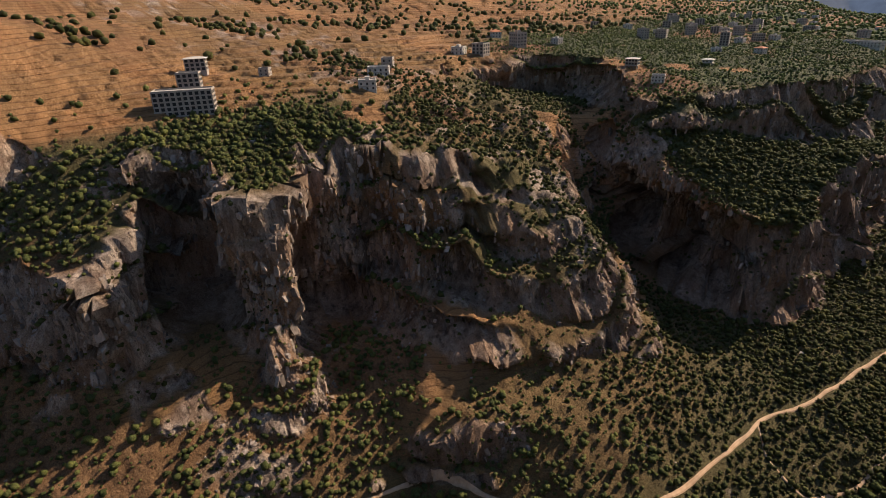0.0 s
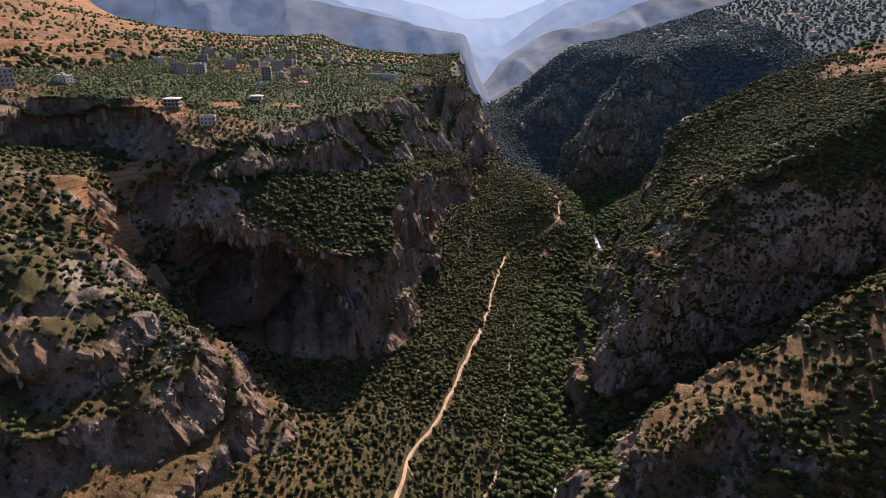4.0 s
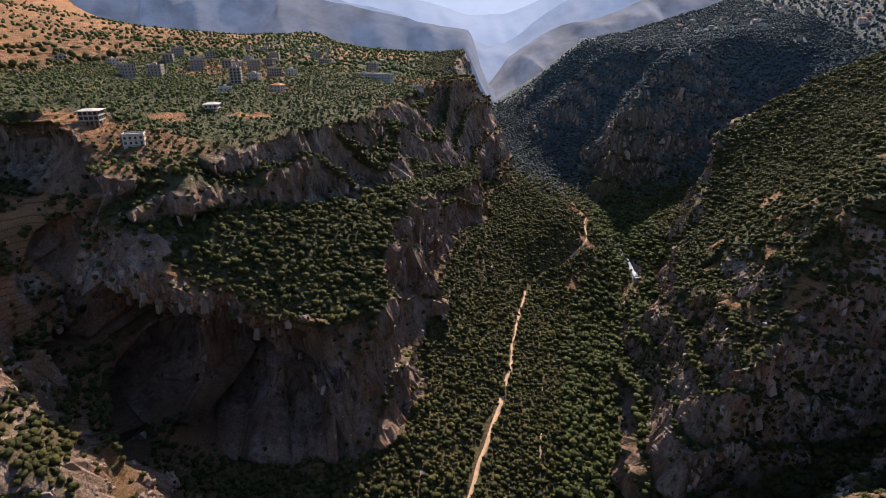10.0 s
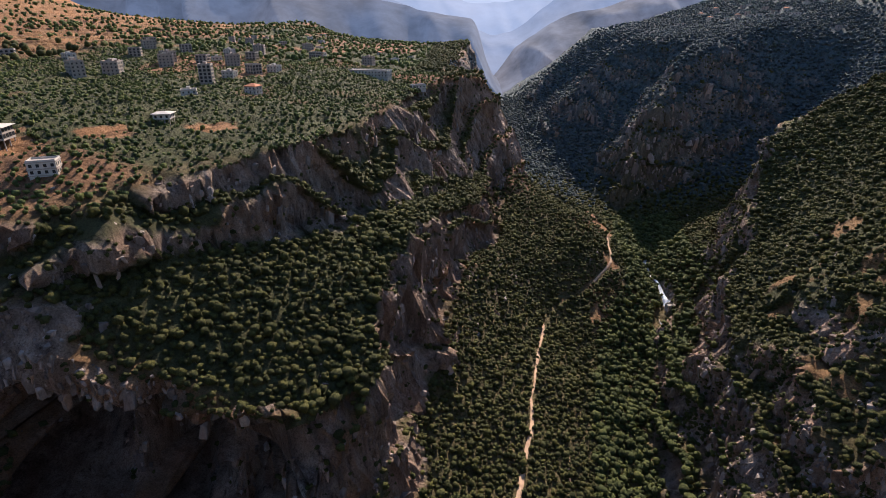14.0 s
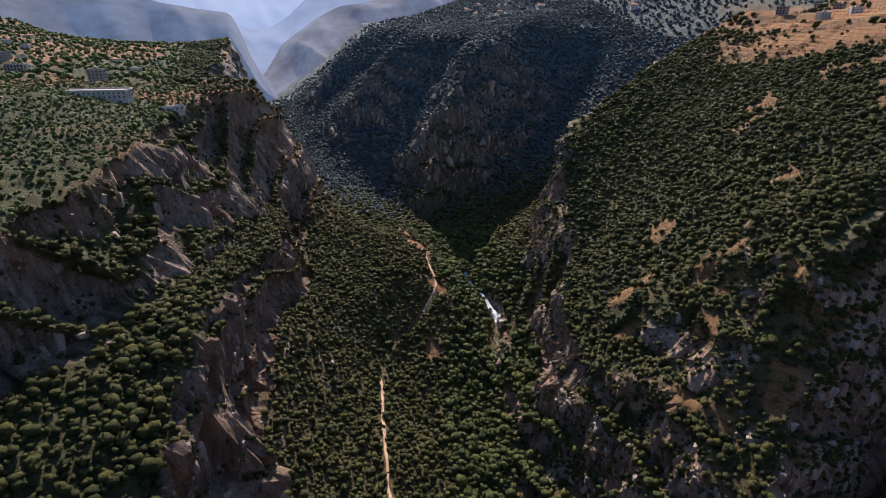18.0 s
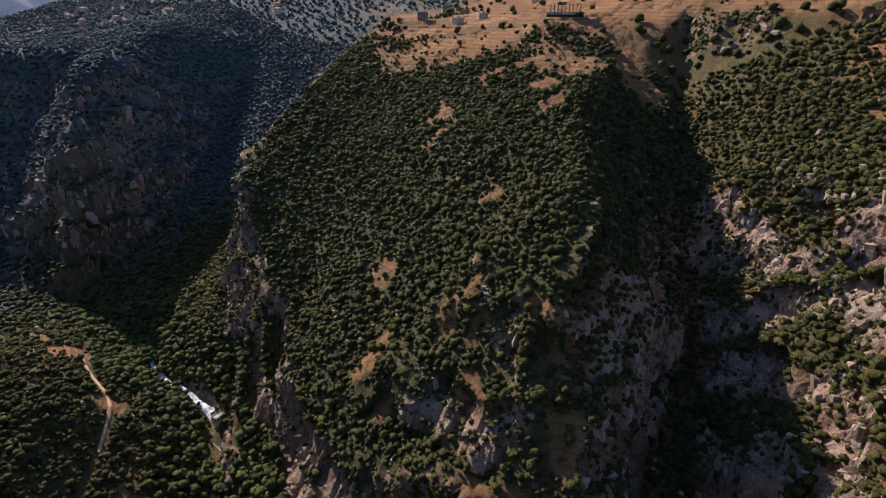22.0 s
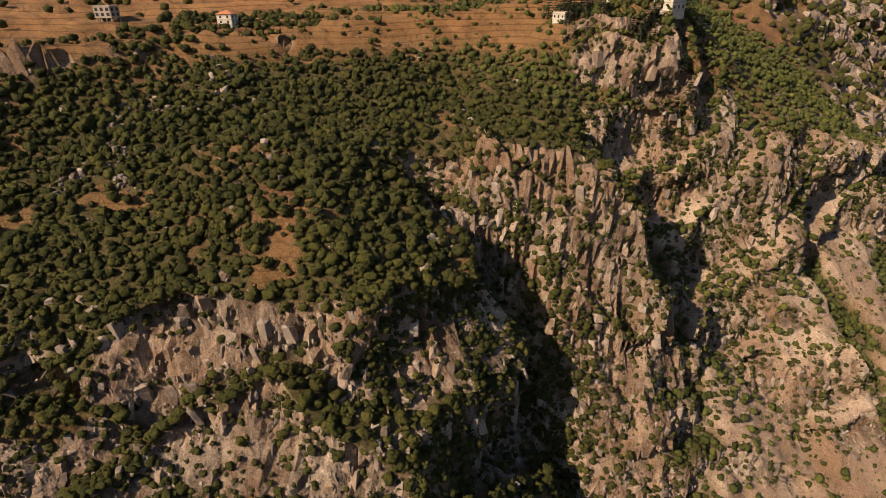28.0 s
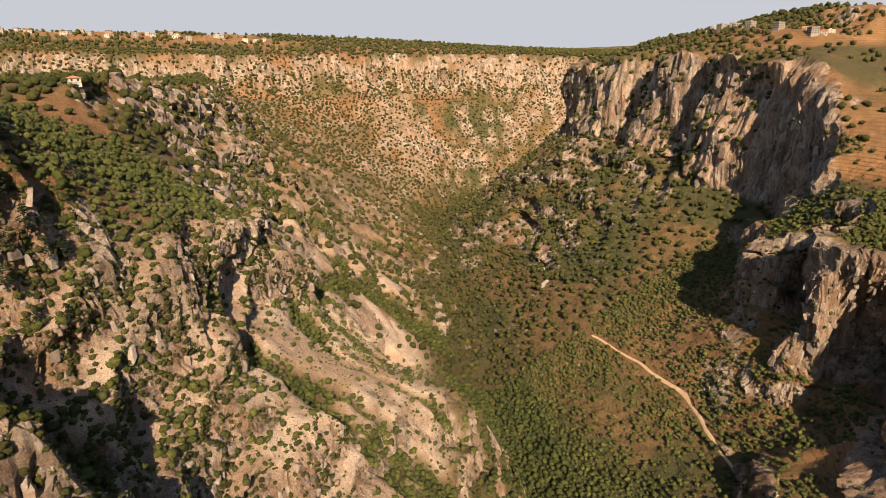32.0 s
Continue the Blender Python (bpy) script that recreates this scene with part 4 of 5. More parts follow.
def density(x, y):
    """How thickly trees stand, their kind of ground, and where."""
    pick = surface(x, y)
    z, st, riv, road = pick(base_z), pick(steep), pick(near_river), pick(near_road)
    dry = pick(dry_mask)
    clump = fractal(x / 45, y / 45, 0 * x, 3, 55)
    d = 0.95 + 0.5 * clump
    d = d * (1 - 0.94 * smooth(dry, 0.15, 0.6)) * np.minimum(np.sqrt(1 + st**2), 1.6) * (1 - 0.95 * smooth(st, 1.5, 2.3))
    flow = np.interp(y, [p[1] for p in RIVER[4:]], [p[0] for p in RIVER[4:]])
    sunny = smooth(190 - y, 0, 120) * smooth(x - flow, 30, 70) * (1 - smooth(z, 225, 245))
    sunny = sunny * (1 - 0.85 * smooth(-y, 30, 180))
    sunny = sunny * (1 - 0.75 * smooth(z, 130, 170))
    d = d * (1 - 0.52 * sunny) * (1 - 0.5 * sunny * (1 - smooth(clump, -0.3, 0.3)))
    ledges = smooth(x, 85, 110) * (1 - smooth(y, 300, 330)) * smooth(fractal(x / 14, y / 14, z / 14, 2, 71), -0.25, 0.35)
    ledges = ledges * (1 - 0.75 * smooth(y, 258, 272) * smooth(st, 1.2, 1.7))
    d = np.maximum(d, 0.85 * ledges * (1 - dry) * (1 - smooth(st, 2.2, 3.4)))
    strip = (1 - smooth(np.abs(y - 119 + 0.04 * (x - 120)), 8, 16)) * smooth(x, 84, 96) * (1 - smooth(x, 146, 156))
    d = np.maximum(d, 0.95 * strip)
    d = d * (1 - 0.08 * smooth(-x, 140, 160) * smooth(y, 130, 150) * (1 - smooth(y, 310, 335)) * smooth(z, 110, 130))
    bench = smooth(-x, 0, 20) * smooth(x, -175, -160) * smooth(y, 325, 340) * (1 - smooth(y, 640, 680)) * smooth(z, 108, 118) * (1 - smooth(z, 176, 182))
    hill = smooth(x, 85, 105) * (1 - smooth(x, 330, 380)) * smooth(y, 372, 392) * (1 - smooth(y, 640, 670)) * smooth(z, 70, 84)
    slope = smooth(x, -75, -55) * (1 - smooth(x, 75, 90)) * smooth(y, 290, 320) * (1 - smooth(y, 720, 760)) * (1 - smooth(z, 118, 128))
    d = np.maximum(d, 0.97 * slope * (1 - smooth(st, 1.8, 2.6)) * (1 - smooth(dry, 0.2, 0.6)))
    massif = smooth(x, 120, 140) * (1 - smooth(x, 320, 360)) * smooth(y, 205, 215) * (1 - smooth(y, 330, 350)) * smooth(z, 90, 110)
    d = np.maximum(d, (1.0 * bench + 1.0 * hill) * (1 - smooth(st, 2.0, 3.0)) * (1 - smooth(dry, 0.2, 0.6)))
    d = np.maximum(d, 0.92 * massif * (1 - smooth(st, np.where(y > 255, 1.5, 2.0), np.where(y > 255, 2.1, 2.8))) * (1 - smooth(dry, 0.2, 0.6)))
    d = np.maximum(d, 1.0 * smooth(y, 690, 730) * np.maximum(smooth(x, 30, 60), 1 - smooth(z, 166, 178)) * (1 - smooth(st, 2.0, 2.9)) * (1 - smooth(dry, 0.2, 0.6)))
    d = np.maximum(d, 0.97 * smooth(flow - x, 0, 25) * smooth(-x, -10, 20) * (1 - smooth(-x, 330, 380)) * (1 - smooth(y, 90, 150)) * (1 - smooth(z, 150, 175)) * (1 - smooth(st, 1.3, 1.9)) * (1 - 0.5 * smooth(-x, 150, 190) * smooth(y, -60, 0)))
    talus = smooth(-x, 40, 80) * (1 - smooth(z, 95, 120)) * (1 - smooth(y, 260, 330)) * smooth(y, -30, 20)
    d = d * (1 - talus * smooth(-x, 85, 125) * (0.35 + 0.45 * smooth(0.4 - clump, -0.1, 0.5)))
    d = np.maximum(d, 0.95 * (1 - smooth(riv, 14, 40)) * (1 - smooth(st, 0.9, 1.5)))
    d = d * (1 - 0.85 * smooth(-x, 280, 340) * smooth(z, 222, 245) * smooth(y, -150, -60))
    reach, gully = wooded_gullies(x, y, z)
    d = d * (1 - 0.5 * reach * (1 - gully) * smooth(x - flow, 40, 80) * (1 - smooth(z, 120, 160)))
    d = np.maximum(d, 0.95 * reach * gully * (1 - smooth(st, 2.2, 3.2)))
    spur = smooth(-x, 140, 155) * smooth(y, 105, 130) * (1 - smooth(y, 310, 335)) * smooth(z, 105, 125) * (1 - smooth(z, 178, 188))
    d = np.maximum(d, (0.72 + 0.5 * clump) * spur * (1 - smooth(st, 1.7, 2.5)) * (1 - smooth(dry, 0.5, 0.75)))
    low_ridge = smooth(x, 55, 75) * (1 - smooth(x, 165, 185)) * smooth(y, 225, 240) * (1 - smooth(y, 285, 300)) * smooth(z, 40, 60)
    d = d * (1 - 0.25 * low_ridge)
    grove = (x < -45) & (z > 178) & (y > 330)
    d = np.where(grove, np.maximum(0.85 * d, 0.7 * (1 - dry)), d)
    d = np.where(road < np.where(y > 380, 1.9, 2.6), 0, d)
    for hx, hy in VILLAGE + EAST_TOWN + SOUTH + FAR_TOWN:
        d[np.hypot(x - hx, y - hy) < 9] = 0
    for hx, hy, wide in OPEN_GROUND:
        d[np.hypot(x - hx, y - hy) < wide] = 0
    return d, z, st, riv, dry


def scatter(x0, y0, x1, y1, step, skip=None):
    nx, ny = int((x1 - x0) / step), int((y1 - y0) / step)
    x, y = np.meshgrid(x0 + step * np.arange(nx), y0 + step * np.arange(ny))
    x, y = x.ravel() + rng.uniform(-0.5, 0.5, nx * ny) * step, y.ravel() + rng.uniform(-0.5, 0.5, nx * ny) * step
    d, z, st, riv, dry = density(x, y)
    keep = rng.random(nx * ny) < d
    if skip is not None:
        keep &= ~((x > skip[0]) & (y > skip[1]) & (x < skip[2]) & (y < skip[3]))
    x, y, st, riv = x[keep], y[keep], st[keep], riv[keep]
    pick = surface(x, y)
    return pick(PX), pick(PY), pick(PZ), st, riv


def forest(name, xs, ys, zs, radii, templates, mat, label, category):
    verts, faces, count = [], [], 0
    which = rng.integers(0, len(templates), len(xs))
    turn = rng.uniform(0, 2 * math.pi, len(xs))
    tall = rng.uniform(0.8, 1.25, len(xs))
    for k, (tv, tf) in enumerate(templates):
        sel = which == k
        c, s = np.cos(turn[sel])[:, None], np.sin(turn[sel])[:, None]
        r = radii[sel][:, None]
        v = np.stack([xs[sel][:, None] + r * (c * tv[:, 0] - s * tv[:, 1]), ys[sel][:, None] + r * (s * tv[:, 0] + c * tv[:, 1]), zs[sel][:, None] - 0.3 + r * tall[sel][:, None] * tv[:, 2]], -1)
        n = v.shape[0]
        verts.append(v.reshape(-1, 3))
        faces.append((tf[None] + (np.arange(n) * len(tv))[:, None, None]).reshape(-1, tf.shape[1]) + count)
        count += n * len(tv)
    me = bpy.data.meshes.new(name)
    v = np.concatenate(verts)
    me.vertices.add(len(v))
    me.vertices.foreach_set("co", v.astype(np.float32).ravel())
    fill(me, np.concatenate(faces))
    me.shade_smooth()
    me.materials.append(mat)
    return tagged(new(name, me), label, category, kind="stuff")


NEAR_BOX = (-330, -70, 380, 720)
x, y, z, st, riv = scatter(*NEAR_BOX, 2.8)
orchard = (x < -45) & (z > 178) & (y > 330)
wet = (riv < 30) & ~orchard
size = (1.0 + 1.35 * rng.random(len(x)) ** 1.6) * np.where(wet, 1.45, 1.0) * np.where(st > 1.5, 0.75, 1.0) * np.where(orchard, 0.68, 1.0) * np.where((x > 90) & (y > 205), 1.22, 1.0) * np.where((x > -75) & (x < 90) & (y > 300), 1.15, 1.0) * np.where((x > -175) & (x < -40) & (y > 320) & (z < 182) & (z > 104), 1.2, 1.0)
full = [crown_template(2, 10, 100 + n) for n in range(8)]
slight = [crown_template(1, 3, 150 + n) for n in range(8)]
far = [crown_template(1, 0, 200 + n) for n in range(6)]
oak = ~wet & ~orchard
near = np.hypot(x - 190, y - 262)
single = oak & (near < np.sort(near[oak])[300])
oak &= ~single
crowns = []
for n, (tv, tf) in enumerate(full):
    me = bpy.data.meshes.new("crown")
    me.from_pydata(tv.tolist(), [], tf.tolist())
    me.shade_smooth()
    me.materials.append(LEAF)
    crowns.append(me)
bm = bmesh.new()
bmesh.ops.create_cone(bm, cap_ends=True, segments=6, radius1=0.16, radius2=0.07, depth=1.1, matrix=Matrix.Translation((0, 0, 0.35)))
for turn in (0.3, 2.4, 4.4):
    limb = Matrix.Translation((0, 0, 0.6)) @ Matrix.Rotation(turn, 4, "Z") @ Matrix.Rotation(0.8, 4, "Y") @ Matrix.Translation((0, 0, 0.3))
    bmesh.ops.create_cone(bm, cap_ends=True, segments=5, radius1=0.07, radius2=0.03, depth=0.6, matrix=limb)
trunk_mesh = bpy.data.meshes.new("trunk")
bm.to_mesh(trunk_mesh)
bm.free()
trunk_mesh.materials.append(BARK)
for n in np.flatnonzero(single):
    tree = new("oak_tree")
    r = float(size[n])
    tree.matrix_basis = pose(float(x[n]), float(y[n]), float(z[n]) - 0.2, 0, 0, float(rng.uniform(0, 360))) @ Matrix.Diagonal((r, r, r * float(rng.uniform(0.85, 1.2)), 1))
    tagged(tree, "rounded dark green evergreen oak rooted among rocks" if st[n] > 1.0 else "rounded dark green evergreen oak in dense scrub", "tree", "oaks on the massif")
    for name, me in (("trunk", trunk_mesh), ("crown", crowns[n % 8])):
        new(name, me).parent = tree
close = (x > 110) & (y > 140) & (y < 350)
forest("oak_wood", x[oak & close], y[oak & close], z[oak & close], size[oak & close], full, LEAF, "dense dark green oak wood on the gorge sides", "trees")
# same oaks in a lighter leaf colour, which paints in their front light
valley = oak & ~close & (y < 200)
oak &= ~valley
forest("valley_scrub", x[valley], y[valley], z[valley], 1.12 * size[valley], slight, LEAF_SCRUB, "scrub on the sunny valley sides, sunlight painted as lighter olive green", "trees")
forest("oak_scrub", x[oak & ~close], y[oak & ~close], z[oak & ~close], size[oak & ~close], slight, LEAF, "dense dark green oak scrub on the gorge slopes", "trees")
forest("river_trees", x[wet], y[wet], z[wet], size[wet], slight, LEAF_RIVER, "bright green trees along the stream bed", "trees")
forest("orchard_trees", x[orchard], y[orchard], z[orchard], size[orchard], slight, LEAF_ORCHARD, "small green orchard trees on the plateau", "trees")
x, y, z, st, riv = scatter(120, 60, 345, 345, 4.2)
forest("massif_oaks", x, y, z, rng.uniform(0.8, 2.1, len(x)), full, LEAF, "dark green oaks and bushes between sunlit outcrops", "trees")
x, y, z, st, riv = scatter(-178, 296, 350, 660, 2.9)
under = (st < 1.7) & ~((x < -45) & (z > 178))
forest("oak_thicket", x[under], y[under], z[under], rng.uniform(0.9, 1.6, under.sum()), far, LEAF, "low dark green oak thicket closing the wood", "trees")
x, y, z, st, riv = scatter(-260, -440, 190, 215, 3.0)
reach, gully = wooded_gullies(x, y, z)
inside = (reach * gully > 0.35) & (st < 2.6) & (riv > 14)
forest("gully_trees", x[inside], y[inside], z[inside], rng.uniform(1.3, 2.9, inside.sum()), slight, LEAF_SCRUB, "rows of green trees filling gullies of the sunny slope", "trees")
x, y, z, st, riv = scatter(-300, 96, -125, 335, 3.3)
inside = (st < 1.8) & (z > 98) & (z < 190)
forest("spur_thicket", x[inside], y[inside], z[inside], rng.uniform(0.9, 2.1, inside.sum()), slight, LEAF, "dark green scrub over the rocky western spur", "trees")
NORTH_BOX = (-70, 720, 480, 1240)
x, y, z, st, riv = scatter(*NORTH_BOX, 4.0)
# more of the haze-coloured crowns with distance
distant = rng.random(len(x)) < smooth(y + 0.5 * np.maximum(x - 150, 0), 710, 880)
radii = rng.uniform(1.7, 3.0, len(x))
distant &= ~((x < 10) & (z > 176))
forest("northern_woods", x[distant], y[distant], z[distant], radii[distant], far, LEAF_HAZED, "woods on the shaded northern walls, haze painted as blue-green", "trees")
forest("valley_woods", x[~distant], y[~distant], z[~distant], radii[~distant], far, LEAF, "dark green woods where the valley narrows", "trees")
x, y, z, st, riv = scatter(-900, -1100, 900, 1300, 8.6, NEAR_BOX)
north = y > 690
inner = (x > NORTH_BOX[0]) & (y > NORTH_BOX[1]) & (x < NORTH_BOX[2]) & (y < NORTH_BOX[3])
wide = rng.uniform(2.4, 4.4, len(x))
outer = north & ~inner
town_side = outer & (x > 30)
outer &= ~town_side
forest("upland_woods", x[outer], y[outer], z[outer], 0.8 * wide[outer], far, LEAF_ORCHARD, "green groves of the northern uplands", "trees")
forest("town_woods", x[town_side], y[town_side], z[town_side], 0.8 * wide[town_side], far, LEAF_HAZED, "groves between the houses of the far town, haze painted as blue-green", "trees")
forest("far_woods", x[~north], y[~north], z[~north], wide[~north], far, LEAF, "dark green woods on distant slopes", "trees")
x, y, z, st, riv = scatter(-1800, -1900, 1800, 1300, 18.0, (-900, -1100, 900, 1300))
forest("distant_woods", x, y, z, rng.uniform(4.0, 7.0, len(x)), far, LEAF, "dark green woods on far hills", "trees")


# ---- loose and jutting limestone blocks ----
def block_template(seed):
    """A broken block of rock: split corners, cut unevenly."""
    r = np.random.default_rng(seed)
    bm = bmesh.new()
    cut = r.uniform(0.5, 1.0, size=(2, 2, 2, 3))
    pts = [bm.verts.new(((2 * i - 1) * cut[i, j, k, 0], (2 * j - 1) * cut[i, j, k, 1], (2 * k - 1) * (cut[i, j, k, 2] + 0.1))) for i in (0, 1) for j in (0, 1) for k in (0, 1)]
    pts += [bm.verts.new((r.uniform(-0.5, 0.5), r.uniform(-0.5, 0.5), s * 1.12)) for s in (-1, 1)]
    pts += [bm.verts.new((s * r.uniform(0.7, 1.1), r.uniform(-0.5, 0.5), r.uniform(-0.5, 0.5))) for s in (-1, 1)]
    bmesh.ops.convex_hull(bm, input=pts)
    bmesh.ops.delete(bm, geom=[v for v in bm.verts if not v.link_faces], context="VERTS")
    bmesh.ops.triangulate(bm, faces=bm.faces)
    bm.verts.index_update()
    v, f = np.array([p.co for p in bm.verts]), np.array([[p.index for p in face.verts] for face in bm.faces])
    bm.free()
    return v, f


def blocks(name, count, box, large, mat, label, skip=(0, 0, 0, 0), proud=0.0, steepest=99.0):
    """Blocks scattered by true surface over the steep ground of a box."""
    inside = (GX > box[0]) & (GY > box[1]) & (GX < box[2]) & (GY < box[3])
    area = np.gradient(gx_line)[None, :] * np.gradient(gy_line)[:, None] * np.sqrt(1 + steep**2)
    outcrop = 0.16 * smooth(GX, 130, 150) * (1 - smooth(GX, 300, 330)) * smooth(GY, 60, 90) * (1 - smooth(GY, 320, 345)) * smooth(fractal(GX / 22, GY / 22, 0 * GX, 2, 151), 0.05, 0.4)
    weight = np.where(inside, area * (0.01 + outcrop + smooth(steep + 0.9 * rock_noise, 1.05, 1.7)), 0)
    weight[(GX > skip[0]) & (GY > skip[1]) & (GX < skip[2]) & (GY < skip[3])] = 0
    wooded = (GX > 135) & (GX < 300) & (GY > 208) & (GY < 258) | (GX > 90) & (GY > 372) & (GY < 660) & (base_z > 80)
    weight *= np.where(GX < 60, 0.25, 1.0)
    weight *= np.where(wooded, 0.4, np.where((GX > 100) & (GY > -60) & (GY < 208) & (base_z > 130), 0.45, 1.0))
    weight *= np.where(dry_mask > 0.3, 0.1, 1.0) * np.where((near_road < 7) | (near_river < 12), 0.0, 1.0)
    weight *= steep < steepest
    flat = np.cumsum(weight.ravel())
    pick = np.searchsorted(flat, rng.random(count) * flat[-1])
    j, i = np.unravel_index(pick, GX.shape)
    j, i = np.clip(j, 1, GX.shape[0] - 2), np.clip(i, 1, GX.shape[1] - 2)
    u, v = rng.random(count), rng.random(count)
    mixup = lambda f: (f[j, i] * (1 - u) + f[j, i + 1] * u) * (1 - v) + (f[j + 1, i] * (1 - u) + f[j + 1, i + 1] * u) * v
    x, y, z, st = mixup(PX), mixup(PY), mixup(PZ), mixup(steep)
    size = rng.pareto(2.6, count).clip(0, 2.4) * 0.62 + 0.33
    tall = np.where(st > 1.3, rng.uniform(0.9, 2.3, count), rng.uniform(0.5, 1.1, count))
    deep = rng.uniform(0.55, 1.05, count)
    size *= large
    z = z + (proud - np.where(st > 1.3, 0.85, 0.6)) * size * tall
    turn = rng.uniform(0, 2 * math.pi, count)
    lean = rng.normal(0, 0.2, (2, count))
    temps = [block_template(300 + n) for n in range(10)]
    which = rng.integers(0, len(temps), count)
    verts, tris, total = [], [], 0
    for k, (tv, tf) in enumerate(temps):
        m = which == k
        c, s = np.cos(turn[m])[:, None], np.sin(turn[m])[:, None]
        a, b = size[m][:, None] * tv[:, 0], (size * deep)[m][:, None] * tv[:, 1]
        h = (size * tall)[m][:, None] * tv[:, 2]
        p = np.stack([x[m][:, None] + c * a - s * b + lean[0][m][:, None] * h, y[m][:, None] + s * a + c * b + lean[1][m][:, None] * h, z[m][:, None] + h], -1)
        n = p.shape[0]
        verts.append(p.reshape(-1, 3))
        tris.append((tf[None] + (np.arange(n) * len(tv))[:, None, None]).reshape(-1, 3) + total)
        total += n * len(tv)
    me = bpy.data.meshes.new(name)
    v = np.concatenate(verts)
    me.vertices.add(len(v))
    me.vertices.foreach_set("co", v.astype(np.float32).ravel())
    fill(me, np.concatenate(tris))
    me.materials.append(mat)
    return tagged(new(name, me), label, "rocks", kind="stuff")


blocks("limestone_blocks", 19000, (-340, -80, 330, 700), 1.0, STONE, "grey and ochre limestone crags and broken blocks")
blocks("wood_outcrops", 1000, (135, 205, 320, 345), 0.85, STONE, "pale limestone outcrops standing out of the oak wood", proud=1.2, steepest=1.15)
blocks("spur_crags", 4200, (-335, 85, -110, 335), 0.75, STONE, "ochre limestone crags along the western spur")
blocks("west_wall_crags", 4200, (-345, -360, -60, 110), 0.95, STONE, "weathered limestone crags on the western wall")
blocks("far_limestone_blocks", 4500, (-700, -90, 700, 1400), 1.8, STONE, "weathered limestone crags on far walls", (-340, -80, 330, 700))


def slope_scrub(name, count, box, mat, label):
    """Low round bushes dotted over open stony slopes."""
    x, y = rng.uniform(box[0], box[2], count), rng.uniform(box[1], box[3], count)
    pick = surface(x, y)
    patch = fractal(x / 30, y / 30, 0 * x, 2, 19)
    keep = (pick(pale_mask) + pick(bare_west_mask) > 0.3) & (rng.random(count) < 0.55 + 0.6 * patch - 0.3 * pick(bare_west_mask)) & (pick(near_road) > 4)
    x, y = x[keep], y[keep]
    pick = surface(x, y)
    return forest(name, pick(PX), pick(PY), pick(PZ) - 0.2, rng.uniform(0.35, 1.1, len(x)) ** 1.2, slight[:4], mat, label, "bushes")


slope_scrub("stony_slope_bushes", 26000, (-260, -60, 190, 330), LEAF_SCRUB, "small olive green bushes dotted over stony slopes")


def cliff_scrub(name, count, box, mat, label, low=0.7, high=1.9, kind=None):
    """Bushes rooted in the ledges and cracks of steep faces."""
    inside = (GX > box[0]) & (GY > box[1]) & (GX < box[2]) & (GY < box[3])
    area = np.gradient(gx_line)[None, :] * np.gradient(gy_line)[:, None] * np.sqrt(1 + steep**2)
    ledge = smooth(fractal(GX / 16, GY / 16, base_z / 9, 3, 71), -0.1, 0.5)
    weight = np.where(inside, area * smooth(steep, 1.0, 1.5) * (0.3 + ledge), 0)
    weight *= np.where((GX > 170) & (GX < 310) & (GY > 262) & (GY < 330), 0.25, 1.0)
    flat = np.cumsum(weight.ravel())
    j, i = np.unravel_index(np.searchsorted(flat, rng.random(count) * flat[-1]), GX.shape)
    j, i = np.clip(j, 1, GX.shape[0] - 2), np.clip(i, 1, GX.shape[1] - 2)
    u, v = rng.random(count), rng.random(count)
    mixup = lambda f: (f[j, i] * (1 - u) + f[j, i + 1] * u) * (1 - v) + (f[j + 1, i] * (1 - u) + f[j + 1, i + 1] * u) * v
    return forest(name, mixup(PX), mixup(PY), mixup(PZ) - 0.3, rng.uniform(low, high, count), kind or slight, mat, label, "bushes")


cliff_scrub("east_cliff_bushes", 9000, (75, -80, 330, 330), LEAF, "dark green bushes clinging to sunlit cliff ledges", 0.6, 1.8)
cliff_scrub("massif_cliff_bushes", 1900, (125, 175, 270, 300), LEAF, "dark green oaks and bushes on broken cliff ledges", 1.0, 2.5)
cliff_scrub("north_cliff_bushes", 2600, (60, 330, 420, 1100), LEAF, "dark green bushes on the shaded northern cliffs")
cliff_scrub("gorge_cliff_bushes", 3200, (88, 322, 440, 445), LEAF, "dark green bushes in the narrow shaded gorge")
cliff_scrub("nose_cliff_bushes", 2300, (120, 520, 330, 690), LEAF, "dark green bushes on the wooded nose of the hill")
cliff_scrub("west_cliff_bushes", 1500, (-330, -60, 40, 700), LEAF, "dark green bushes clinging to shaded cliff ledges")
cliff_scrub("south_cliff_bushes", 6000, (-1300, -1250, 700, -90), LEAF, "dark green bushes on the far southern walls", 2.0, 5.0, far)
blocks("south_limestone_blocks", 13000, (-1300, -1250, 900, -90), 2.6, STONE, "weathered limestone crags of the southern walls")


